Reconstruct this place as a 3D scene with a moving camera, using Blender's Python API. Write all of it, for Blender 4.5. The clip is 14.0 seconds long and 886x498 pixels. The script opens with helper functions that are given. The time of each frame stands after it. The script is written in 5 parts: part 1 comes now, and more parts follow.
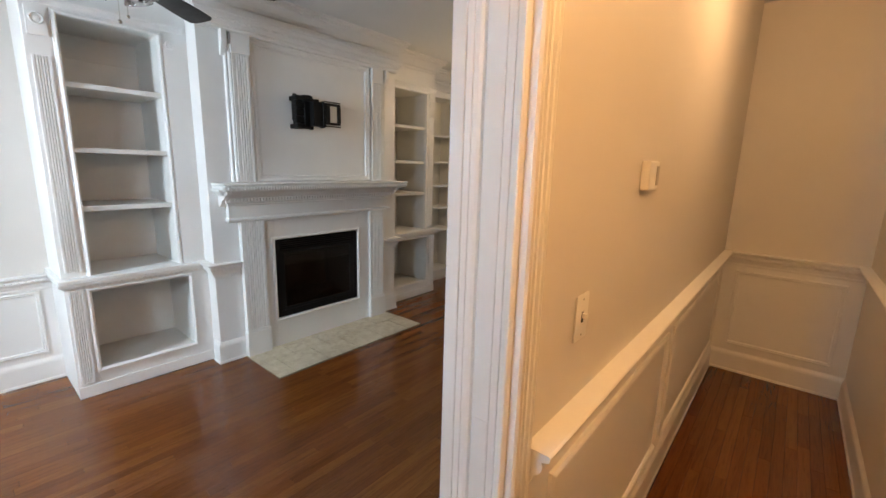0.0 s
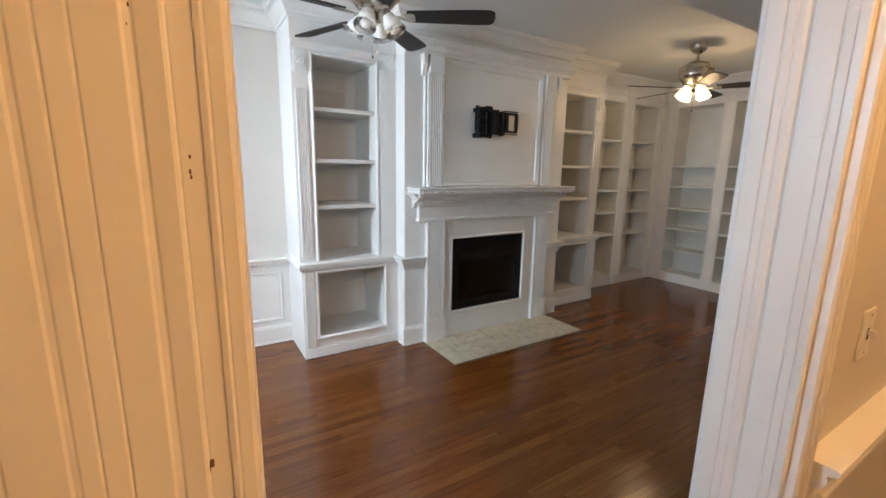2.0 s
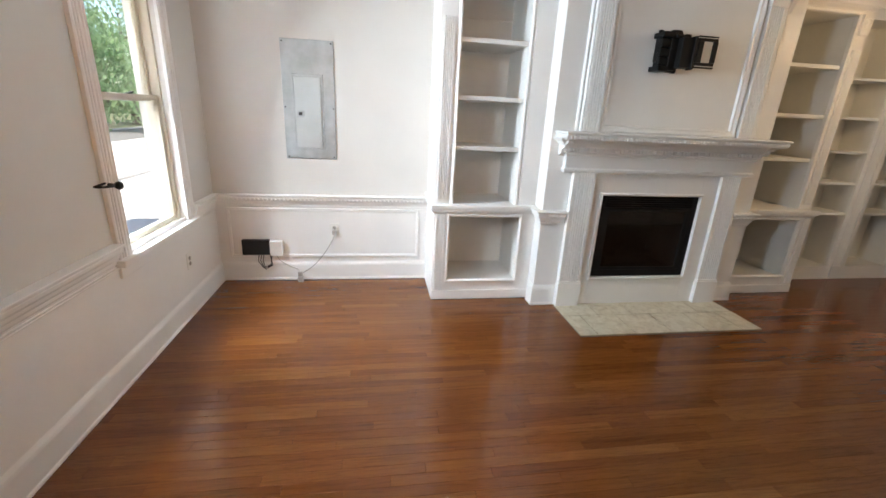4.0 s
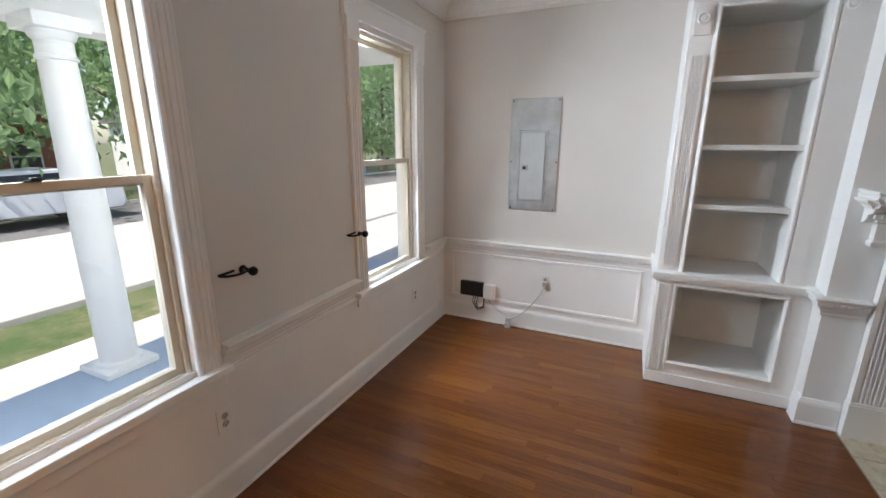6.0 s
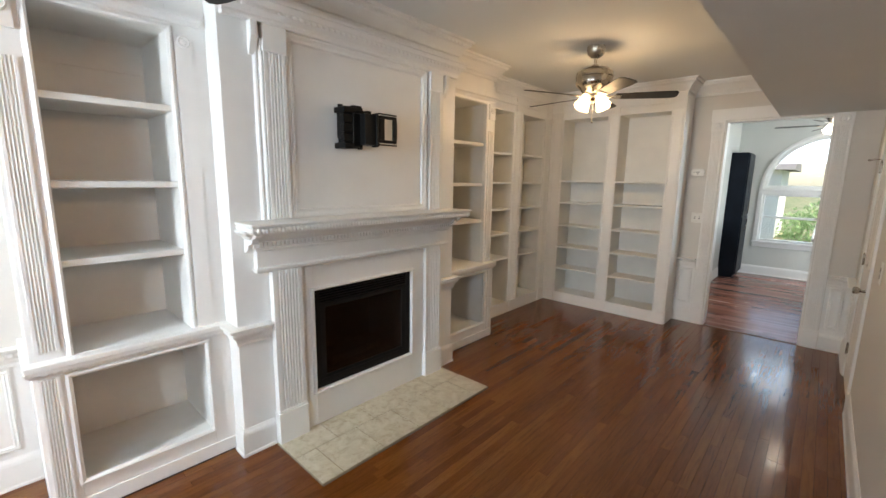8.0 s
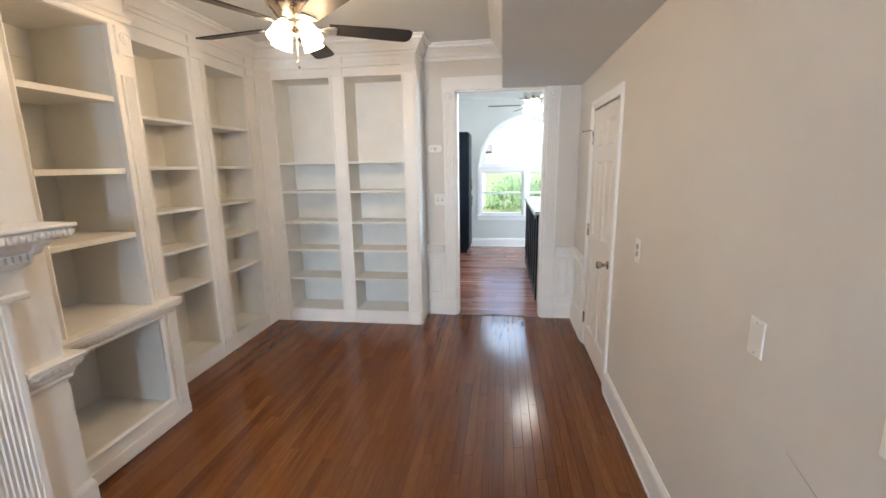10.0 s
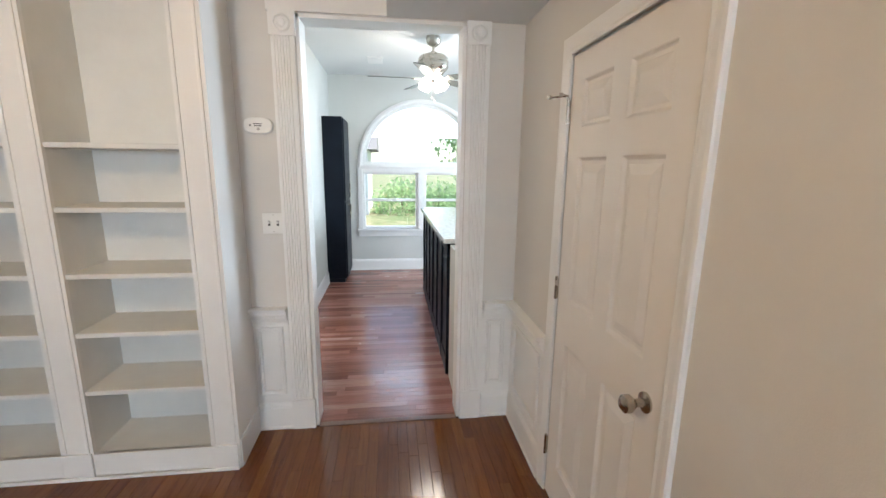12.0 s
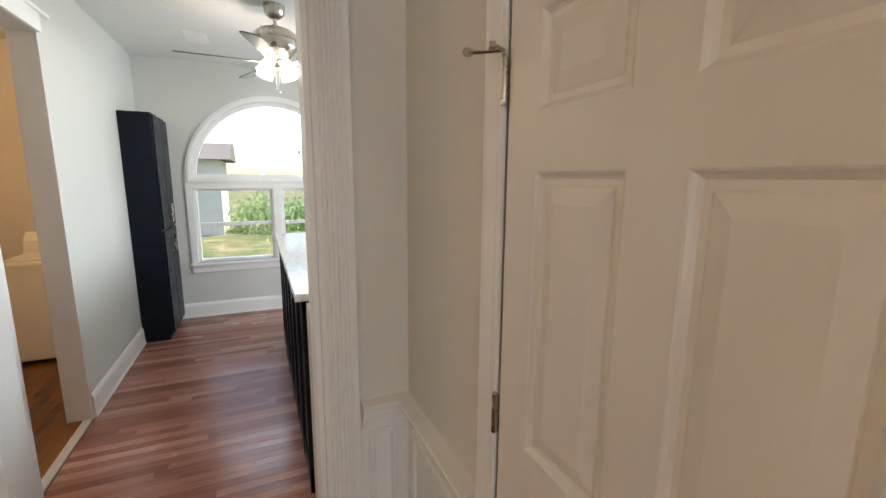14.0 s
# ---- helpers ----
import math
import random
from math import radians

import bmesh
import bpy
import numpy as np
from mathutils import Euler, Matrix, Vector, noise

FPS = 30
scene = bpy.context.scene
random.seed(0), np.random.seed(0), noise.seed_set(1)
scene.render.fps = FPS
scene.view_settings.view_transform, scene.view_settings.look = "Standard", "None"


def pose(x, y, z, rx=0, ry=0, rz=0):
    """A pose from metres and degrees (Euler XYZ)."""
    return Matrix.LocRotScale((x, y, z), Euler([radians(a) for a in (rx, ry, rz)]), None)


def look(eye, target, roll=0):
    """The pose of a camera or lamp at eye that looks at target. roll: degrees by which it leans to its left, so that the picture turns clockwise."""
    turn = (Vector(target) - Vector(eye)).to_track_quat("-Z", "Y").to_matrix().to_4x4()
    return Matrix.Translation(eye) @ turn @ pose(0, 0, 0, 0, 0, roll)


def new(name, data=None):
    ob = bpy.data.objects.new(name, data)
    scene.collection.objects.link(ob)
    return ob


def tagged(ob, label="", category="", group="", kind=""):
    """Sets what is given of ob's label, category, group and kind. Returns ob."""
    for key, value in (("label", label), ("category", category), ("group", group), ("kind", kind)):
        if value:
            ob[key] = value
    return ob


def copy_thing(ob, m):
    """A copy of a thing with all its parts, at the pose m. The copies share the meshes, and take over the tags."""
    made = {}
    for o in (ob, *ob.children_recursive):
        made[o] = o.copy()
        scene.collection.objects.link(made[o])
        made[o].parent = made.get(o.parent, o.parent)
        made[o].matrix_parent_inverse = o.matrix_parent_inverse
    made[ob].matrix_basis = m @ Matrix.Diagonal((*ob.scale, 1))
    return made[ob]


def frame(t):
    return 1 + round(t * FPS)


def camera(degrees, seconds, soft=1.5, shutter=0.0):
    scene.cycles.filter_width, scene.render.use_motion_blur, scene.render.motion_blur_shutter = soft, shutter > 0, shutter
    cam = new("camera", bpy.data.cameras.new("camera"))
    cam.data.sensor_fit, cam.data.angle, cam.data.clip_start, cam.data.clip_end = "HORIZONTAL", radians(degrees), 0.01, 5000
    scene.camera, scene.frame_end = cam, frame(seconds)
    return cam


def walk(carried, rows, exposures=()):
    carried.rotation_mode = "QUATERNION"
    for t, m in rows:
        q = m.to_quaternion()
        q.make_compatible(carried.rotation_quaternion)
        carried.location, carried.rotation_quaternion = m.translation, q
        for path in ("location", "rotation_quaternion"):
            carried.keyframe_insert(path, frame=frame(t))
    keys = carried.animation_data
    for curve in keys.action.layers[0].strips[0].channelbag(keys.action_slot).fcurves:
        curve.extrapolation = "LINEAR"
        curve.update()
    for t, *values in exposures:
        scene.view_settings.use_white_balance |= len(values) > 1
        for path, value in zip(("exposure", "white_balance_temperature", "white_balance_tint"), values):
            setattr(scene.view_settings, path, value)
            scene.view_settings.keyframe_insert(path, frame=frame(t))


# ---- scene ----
cam = camera(93.6, 14.0)
PATH = [
    (0, (1.418, -0.613, 1.586), (2.922, 0.648, 1.198), 1.5),
    (0.5, (1.281, -0.547, 1.539), (2.38, 1.079, 1.156), 1.1),
    (1, (1.171, -0.529, 1.546), (2.193, 1.134, 1.108), 2.0),
    (1.5, (1.059, -0.527, 1.575), (2.099, 1.132, 1.165), 1.2),
    (2, (1.075, -0.504, 1.586), (2.106, 1.167, 1.206), 1.0),
    (2.5, (1.079, -0.481, 1.589), (2.116, 1.188, 1.212), 1.0),
    (3, (1.13, -0.497, 1.572), (2.093, 1.206, 1.157), 1.1),
    (3.5, (1.192, -0.433, 1.568), (1.896, 1.367, 1.056), 1.7),
    (3.8, (1.313, -0.378, 1.546), (1.778, 1.476, 0.959), 2.1),
    (4, (1.374, -0.376, 1.515), (1.68, 1.50, 0.892), 2.8),
    (4.2, (1.400, -0.341, 1.500), (1.537, 1.53, 0.804), 3.1),
    (6.3, (1.629, -0.175, 1.675), (0.809, 1.596, 1.234), 0.3),
    (6.5, (1.64, -0.133, 1.684), (1.061, 1.738, 1.278), 0.4),
    (7, (1.644, 0.031, 1.689), (1.897, 1.986, 1.354), 1.3),
    (7.5, (1.624, 0.215, 1.692), (2.635, 1.912, 1.373), 1.4),
    (8, (1.761, 0.287, 1.682), (3.219, 1.615, 1.349), 0.9),
    (8.2, (1.863, 0.355, 1.69), (3.438, 1.539, 1.347), 0.5),
    (8.5, (2.01, 0.424, 1.651), (3.72, 1.405, 1.312), -0.4),
    (9, (2.261, 0.615, 1.632), (4.118, 1.262, 1.267), -0.6),
    (9.2, (2.369, 0.675, 1.64), (4.261, 1.209, 1.272), -0.6),
    (11.3, (4.359, 0.752, 1.613), (6.313, 0.754, 1.188), 0.0),
    (11.5, (4.537, 0.739, 1.62), (6.492, 0.656, 1.203), 0.5),
    (12, (5.002, 0.731, 1.602), (6.948, 0.485, 1.21), 0.7),
    (12.5, (5.37, 0.602, 1.598), (7.305, 0.259, 1.225), 0.5),
    (13, (5.668, 0.505, 1.619), (7.568, -0.011, 1.268), 0.7),
    (13.5, (5.87, 0.442, 1.617), (7.762, -0.115, 1.28), 0.4),
    (14, (5.947, 0.485, 1.627), (7.749, -0.315, 1.292), 0.4),
]
EXPOSURES = [(0.0, 0.85, 6300, 9), (0.6, 0.75, 6300, 9), (3.4, 0.85, 6500, 10), (4.1, 1.2, 6550, 10), (6.3, 0.45, 6500, 12), (6.5, 0.45, 7600, 12), (7.0, 0.90, 6600, 10), (7.6, 1.15, 6700, 10), (8.2, 1.25, 6700, 10), (9.0, 1.80, 6100, 11), (11.5, 1.75, 6050, 10), (12.5, 1.45, 6450, 12), (14.0, 1.15, 6950, 14)]
walk(cam, [(t, look(eye, aim, roll)) for t, eye, aim, roll in PATH], EXPOSURES)

# ---- world and sun ----
world = bpy.data.worlds.new("world")
scene.world = world
world.use_nodes = True
_wn = world.node_tree.nodes
_sky = _wn.new("ShaderNodeTexSky")
_sky.sky_type = "NISHITA"
_sky.sun_disc = False
_sky.sun_elevation = radians(58)
_sky.sun_rotation = radians(170)
_bg = _wn["Background"]
_bg.inputs["Strength"].default_value = 0.15
world.node_tree.links.new(_sky.outputs["Color"], _bg.inputs["Color"])


def lamp(name, kind, m, energy, colour=(1, 1, 1), size=0.1, size_y=None, angle=0.0):
    d = bpy.data.lights.new(name, kind)
    d.energy, d.color = energy, colour
    if kind == "AREA":
        d.size = size
        if size_y:
            d.shape, d.size_y = "RECTANGLE", size_y
    elif kind == "SUN":
        d.angle = angle
    else:
        d.shadow_soft_size = size
    ob = new(name, d)
    ob.matrix_world = m
    return ob


lamp("sun", "SUN", look((0, 0, 0), (-0.08, 0.47, -0.88)), 5.0, (1.0, 0.95, 0.88), angle=radians(0.5))
WARM = (1.0, 0.66, 0.36)
FAN_FRONT, FAN_BACK, FAN_KITCHEN = (2.03, 1.80), (5.38, 1.87), (9.45, 0.29)
HALL_LAMP = (3.6, -0.66)
CEIL, KCEIL, SOFFIT = 2.80, 2.86, 2.37
for i in range(4):
    a = radians(67 + 90 * i)
    lamp("fan_bulb_light", "POINT", pose(FAN_BACK[0] + 0.12 * math.cos(a), FAN_BACK[1] + 0.12 * math.sin(a), 2.31), 1.9, WARM, 0.03)
    lamp("kitchen_bulb_light", "POINT", pose(FAN_KITCHEN[0] + 0.12 * math.cos(a), FAN_KITCHEN[1] + 0.12 * math.sin(a), 2.42), 1.5, (1.0, 0.9, 0.78), 0.03)
lamp("hall_light", "POINT", pose(HALL_LAMP[0], HALL_LAMP[1], 2.62), 9.5, (1.0, 0.56, 0.26), 0.08)
# added warm lamp without a fixture, brightens the post and the near hall
lamp("foyer_fill_light", "POINT", pose(1.86, -1.15, 2.4), 22.0, (1.0, 0.50, 0.17), 0.08)
lamp("laundry_light", "POINT", pose(9.6, 2.5, 2.4), 13, (1.0, 0.62, 0.30), 0.1)
# daylight of the sky through the openings
lamp("window_sky_light", "AREA", look((-0.35, 0.10, 2.0), (0.9, 0.12, 1.2)), 27, (0.66, 0.83, 1.0), 0.5, 0.8)
lamp("window_sky_light", "AREA", look((-0.42, 2.11, 1.95), (1.6, 0.30, 1.15)), 88, (0.77, 0.885, 1.0), 0.48, 0.9)
lamp("kitchen_sky_light", "AREA", look((12.2, 0.27, 2.6), (10.5, 0.3, 1.0)), 16, (0.66, 0.84, 1.0), 2.2, 1.4)
lamp("side_window_light", "AREA", look((9.3, -2.75, 1.7), (9.3, 0, 1.5)), 56, (0.72, 0.87, 1.0), 1.6, 1.3)


# ---- materials ----
def material(name):
    m = bpy.data.materials.new(name)
    m.use_nodes = True
    nt = m.node_tree
    return m, nt, nt.nodes["Principled BSDF"]


def nd(nt, kind, **values):
    n = nt.nodes.new(kind)
    for k, v in values.items():
        n.inputs[k.replace("_", " ")].default_value = v
    return n


def coords(nt, scale=(1, 1, 1)):
    tc = nt.nodes.new("ShaderNodeTexCoord")
    mp = nd(nt, "ShaderNodeMapping", Scale=scale)
    nt.links.new(tc.outputs["Object"], mp.inputs["Vector"])
    return mp.outputs["Vector"]


def ramp(nt, fac, stops):
    r = nt.nodes.new("ShaderNodeValToRGB")
    e = r.color_ramp.elements
    while len(e) < len(stops):
        e.new(0.5)
    for el, (p, c) in zip(e, stops):
        el.position, el.color = p, (*c, 1)
    nt.links.new(fac, r.inputs["Fac"])
    return r.outputs["Color"]


def bump(nt, b, height, strength, distance=0.002):
    n = nd(nt, "ShaderNodeBump", Strength=strength, Distance=distance)
    nt.links.new(height, n.inputs["Height"])
    nt.links.new(n.outputs["Normal"], b.inputs["Normal"])


def surface(name, colour, rough=0.5, metal=0.0, vary=0.06, scale=3.0, fine=120.0, relief=0.1, spec=0.5, rvary=0.08):
    """A coat or material with slow stains, fine grain and a little relief."""
    m, nt, b = material(name)
    v = coords(nt)
    slow = nd(nt, "ShaderNodeTexNoise", Scale=scale, Detail=5.0, Roughness=0.6)
    fast = nd(nt, "ShaderNodeTexNoise", Scale=fine, Detail=3.0)
    nt.links.new(v, slow.inputs["Vector"])
    nt.links.new(v, fast.inputs["Vector"])
    lo, hi = [max(0, c * (1 - vary)) for c in colour], [min(1, c * (1 + vary)) for c in colour]
    nt.links.new(ramp(nt, slow.outputs["Fac"], [(0.3, lo), (0.7, hi)]), b.inputs["Base Color"])
    mr = nd(nt, "ShaderNodeMapRange", From_Min=0.3, From_Max=0.7, To_Min=max(0.02, rough - rvary), To_Max=rough + rvary)
    nt.links.new(slow.outputs["Fac"], mr.inputs["Value"])
    nt.links.new(mr.outputs["Result"], b.inputs["Roughness"])
    b.inputs["Metallic"].default_value = metal
    b.inputs["Specular IOR Level"].default_value = spec
    if relief:
        bump(nt, b, fast.outputs["Fac"], relief)
    return m


TRIM = surface("white_gloss_paint", (0.80, 0.79, 0.765), 0.38, vary=0.03, scale=2.5, fine=60, relief=0.12)
SHELFW = surface("white_shelf_paint", (0.74, 0.735, 0.70), 0.45, vary=0.05, scale=3.5, fine=70, relief=0.14)
WALLP = surface("greige_wall_paint", (0.65, 0.62, 0.575), 0.62, vary=0.03, scale=1.6, fine=260, relief=0.16)
CEILP = surface("ceiling_paint", (0.72, 0.73, 0.715), 0.75, vary=0.02, scale=1.4, fine=180, relief=0.12)
KWALL = surface("pale_kitchen_paint", (0.585, 0.59, 0.555), 0.6, vary=0.03, scale=1.6, fine=220, relief=0.12)
ALMOND = surface("almond_vinyl", (0.62, 0.56, 0.45), 0.42, vary=0.03, scale=5, fine=80, relief=0.04)
DOORP = surface("door_paint", (0.78, 0.745, 0.70), 0.42, vary=0.03, scale=2.5, fine=90, relief=0.1)
PLASTIC = surface("white_plastic", (0.78, 0.77, 0.73), 0.35, vary=0.02, relief=0)
BLACKP = surface("black_plastic", (0.012, 0.012, 0.013), 0.38, vary=0.2, relief=0.03)
DARKSLOT = surface("dark_slot", (0.02, 0.018, 0.016), 0.6, relief=0)
BLACKM = surface("black_metal", (0.007, 0.007, 0.007), 0.45, 0.0, spec=0.22, vary=0.25, relief=0.05)
FIREBLACK = surface("firebox_black", (0.007, 0.006, 0.006), 0.38, 0.0, spec=0.2, vary=0.3, fine=40, relief=0.08)
SOOT = surface("firebrick_dark", (0.035, 0.028, 0.024), 0.85, vary=0.35, scale=9, fine=60, relief=0.5)
STEEL = surface("galvanised_steel", (0.44, 0.47, 0.475), 0.40, 0.65, vary=0.22, scale=5.0, fine=30, relief=0.05, rvary=0.1)
STEELP = surface("grey_enamel", (0.50, 0.53, 0.525), 0.42, 0.25, vary=0.06, scale=6, fine=50, relief=0.03)
NICKEL = surface("brushed_nickel", (0.50, 0.46, 0.40), 0.26, 1.0, vary=0.06, scale=8, relief=0.02)
BLADE = surface("dark_fan_blade", (0.010, 0.008, 0.007), 0.5, vary=0.4, scale=14, fine=70, relief=0.1)
BLADEK = surface("grey_fan_blade", (0.10, 0.10, 0.085), 0.42, vary=0.3, scale=14, fine=70, relief=0.1)
CABINET = surface("black_cabinet_paint", (0.006, 0.009, 0.015), 0.38, spec=0.12, vary=0.25, scale=4, fine=60, relief=0.06)
CABLE = surface("grey_cable", (0.42, 0.40, 0.37), 0.55, vary=0.15, relief=0)
BRICKRED = surface("brick_red", (0.30, 0.10, 0.07), 0.8, vary=0.2, scale=6, relief=0.3)
PORCH = surface("blue_grey_deck_paint", (0.38, 0.46, 0.56), 0.55, vary=0.1, scale=3, relief=0.2)
CONCRETE = surface("pale_concrete", (0.50, 0.48, 0.44), 0.85, vary=0.12, scale=1.2, fine=50, relief=0.4)
ROAD = surface("sunlit_asphalt", (0.16, 0.155, 0.15), 0.85, vary=0.15, scale=0.6, fine=60, relief=0.5)
GRASS = surface("lawn_grass", (0.075, 0.115, 0.040), 0.9, vary=0.45, scale=1.3, fine=40, relief=0.9)
_gn = GRASS.node_tree
_tuft = nd(_gn, "ShaderNodeTexNoise", Scale=1.1, Detail=8.0, Roughness=0.75)
_gn.links.new(coords(_gn), _tuft.inputs["Vector"])
_gn.links.new(ramp(_gn, _tuft.outputs["Fac"], [(0.38, (0.26, 0.22, 0.14)), (0.47, (0.13, 0.14, 0.06)), (0.60, (0.06, 0.10, 0.03))]), _gn.nodes["Principled BSDF"].inputs["Base Color"])
BARK = surface("bark", (0.12, 0.09, 0.065), 0.9, vary=0.4, scale=9, fine=40, relief=0.9)
SIDING = surface("white_siding", (0.68, 0.68, 0.66), 0.6, vary=0.06, relief=0.05)
CARW = surface("white_car_paint", (0.60, 0.62, 0.64), 0.18, vary=0.02, relief=0)
CARB = surface("blue_car_paint", (0.05, 0.10, 0.19), 0.18, vary=0.05, relief=0)
TYRE = surface("tyre_rubber", (0.02, 0.02, 0.02), 0.8, vary=0.2, relief=0.2)
GRANITE = surface("pale_granite", (0.55, 0.54, 0.52), 0.14, vary=0.25, scale=45, fine=90, relief=0.02)
WOODEDGE = surface("brown_wood_edge", (0.16, 0.08, 0.045), 0.4, vary=0.3, scale=14, relief=0.1)
UNDER = surface("dark_brown_joint", (0.045, 0.016, 0.007), 0.8, relief=0)
GROUT = surface("grout", (0.27, 0.215, 0.145), 0.9, vary=0.15, scale=20, relief=0.3)


def leaf_material():
    m, nt, b = material("leaves")
    g = nt.nodes.new("ShaderNodeNewGeometry")
    nt.links.new(ramp(nt, g.outputs["Random Per Island"], [(0.0, (0.07, 0.14, 0.055)), (0.5, (0.15, 0.24, 0.11)), (1.0, (0.25, 0.35, 0.19))]), b.inputs["Base Color"])
    b.inputs["Roughness"].default_value = 0.55
    tr = nt.nodes.new("ShaderNodeBsdfTranslucent")
    tr.inputs["Color"].default_value = (0.42, 0.60, 0.30, 1)
    mx = nd(nt, "ShaderNodeMixShader", Fac=0.5)
    nt.links.new(b.outputs[0], mx.inputs[1])
    nt.links.new(tr.outputs[0], mx.inputs[2])
    nt.links.new(mx.outputs[0], nt.nodes["Material Output"].inputs["Surface"])
    return m


LEAF = leaf_material()


def glass_material(name, rough=0.0, tint=(1, 1, 1)):
    m, nt, b = material(name)
    b.inputs["Base Color"].default_value = (*tint, 1)
    b.inputs["Roughness"].default_value = rough
    b.inputs["Transmission Weight"].default_value = 1.0
    b.inputs["IOR"].default_value = 1.45
    return m


GLASS = glass_material("clear_glass")
SMOKED = glass_material("smoked_fire_glass", 0.06, (0.25, 0.22, 0.2))


def glow(name, colour, strength, base=(0.9, 0.85, 0.75)):
    m, nt, b = material(name)
    b.inputs["Base Color"].default_value = (*base, 1)
    b.inputs["Roughness"].default_value = 0.3
    b.inputs["Emission Color"].default_value = (*colour, 1)
    b.inputs["Emission Strength"].default_value = strength
    return m


SHADE_WARM = glow("lit_frosted_shade", (1.0, 0.72, 0.38), 2.6)
SHADE_COOL = glow("lit_kitchen_shade", (1.0, 0.95, 0.86), 4.5)
BULB_OFF = surface("unlit_bulb", (0.75, 0.73, 0.68), 0.25, relief=0)


def wood_floor(name, single, tones, gloss=(0.10, 0.22)):
    """Varnished strip flooring: grain along the object's x; each strip has its own tone, from the object or the island."""
    m, nt, b = material(name)
    tc = nt.nodes.new("ShaderNodeTexCoord")
    if single:
        rnd = nt.nodes.new("ShaderNodeObjectInfo").outputs["Random"]
    else:
        rnd = nt.nodes.new("ShaderNodeNewGeometry").outputs["Random Per Island"]
    off = nd(nt, "ShaderNodeMath")
    off.operation = "MULTIPLY"
    off.inputs[1].default_value = 37.0
    nt.links.new(rnd, off.inputs[0])
    comb = nt.nodes.new("ShaderNodeCombineXYZ")
    for k in ("X", "Y", "Z"):
        nt.links.new(off.outputs[0], comb.inputs[k])
    add = nt.nodes.new("ShaderNodeVectorMath")
    nt.links.new(tc.outputs["Object"], add.inputs[0])
    nt.links.new(comb.outputs[0], add.inputs[1])
    mp = nd(nt, "ShaderNodeMapping", Scale=(2.2, 34, 4))
    nt.links.new(add.outputs[0], mp.inputs["Vector"])
    grain = nd(nt, "ShaderNodeTexNoise", Scale=1.6, Detail=7.0, Roughness=0.62, Distortion=0.6)
    nt.links.new(mp.outputs[0], grain.inputs["Vector"])
    mp2 = nd(nt, "ShaderNodeMapping", Scale=(9, 150, 10))
    nt.links.new(add.outputs[0], mp2.inputs["Vector"])
    pores = nd(nt, "ShaderNodeTexNoise", Scale=1.5, Detail=4.0, Roughness=0.7)
    nt.links.new(mp2.outputs[0], pores.inputs["Vector"])
    tone = ramp(nt, rnd, tones)
    dark = ramp(nt, grain.outputs["Fac"], [(0.30, (0.66, 0.60, 0.56)), (0.50, (1.0, 1.0, 1.0)), (0.74, (1.16, 1.15, 1.14))])
    mix = nt.nodes.new("ShaderNodeMix")
    mix.data_type, mix.blend_type = "RGBA", "MULTIPLY"
    mix.inputs[0].default_value = 0.85
    nt.links.new(tone, mix.inputs[6])
    nt.links.new(dark, mix.inputs[7])
    pr = ramp(nt, pores.outputs["Fac"], [(0.34, (0.55, 0.50, 0.48)), (0.47, (1, 1, 1))])
    mix2 = nt.nodes.new("ShaderNodeMix")
    mix2.data_type, mix2.blend_type = "RGBA", "MULTIPLY"
    mix2.inputs[0].default_value = 0.55
    nt.links.new(mix.outputs[2], mix2.inputs[6])
    nt.links.new(pr, mix2.inputs[7])
    nt.links.new(mix2.outputs[2], b.inputs["Base Color"])
    wear = nd(nt, "ShaderNodeTexNoise", Scale=1.7, Detail=4.0)
    nt.links.new(add.outputs[0], wear.inputs["Vector"])
    mr = nd(nt, "ShaderNodeMapRange", From_Min=0.3, From_Max=0.7, To_Min=gloss[0], To_Max=gloss[1])
    nt.links.new(wear.outputs["Fac"], mr.inputs["Value"])
    nt.links.new(mr.outputs[0], b.inputs["Roughness"])
    b.inputs["Specular IOR Level"].default_value = 0.46
    bump(nt, b, grain.outputs["Fac"], 0.12, 0.001)
    return m


RED = [(0.0, (0.117, 0.034, 0.0072)), (0.3, (0.138, 0.0425, 0.0088)), (0.7, (0.153, 0.049, 0.0102)), (1.0, (0.184, 0.064, 0.0145))]
ROSE = [(0.0, (0.19, 0.072, 0.052)), (0.4, (0.28, 0.120, 0.088)), (0.7, (0.35, 0.165, 0.125)), (1.0, (0.43, 0.24, 0.195))]
PLANK1, PLANKS = wood_floor("red_oak_strip", True, RED), wood_floor("red_oak_strips", False, RED)
PLANKK = wood_floor("worn_rose_strips", False, ROSE, (0.14, 0.28))


def tile_material():
    m, nt, b = material("cream_stone_tile")
    v = coords(nt)
    a = nd(nt, "ShaderNodeTexNoise", Scale=14.0, Detail=6.0, Roughness=0.7, Distortion=0.8)
    c = nd(nt, "ShaderNodeTexVoronoi", Scale=55.0)
    nt.links.new(v, a.inputs["Vector"])
    nt.links.new(v, c.inputs["Vector"])
    nt.links.new(ramp(nt, a.outputs["Fac"], [(0.3, (0.38, 0.31, 0.21)), (0.5, (0.53, 0.47, 0.345)), (0.72, (0.63, 0.58, 0.47))]), b.inputs["Base Color"])
    b.inputs["Roughness"].default_value = 0.46
    bump(nt, b, a.outputs["Fac"], 0.3, 0.002)
    return m


TILE = tile_material()


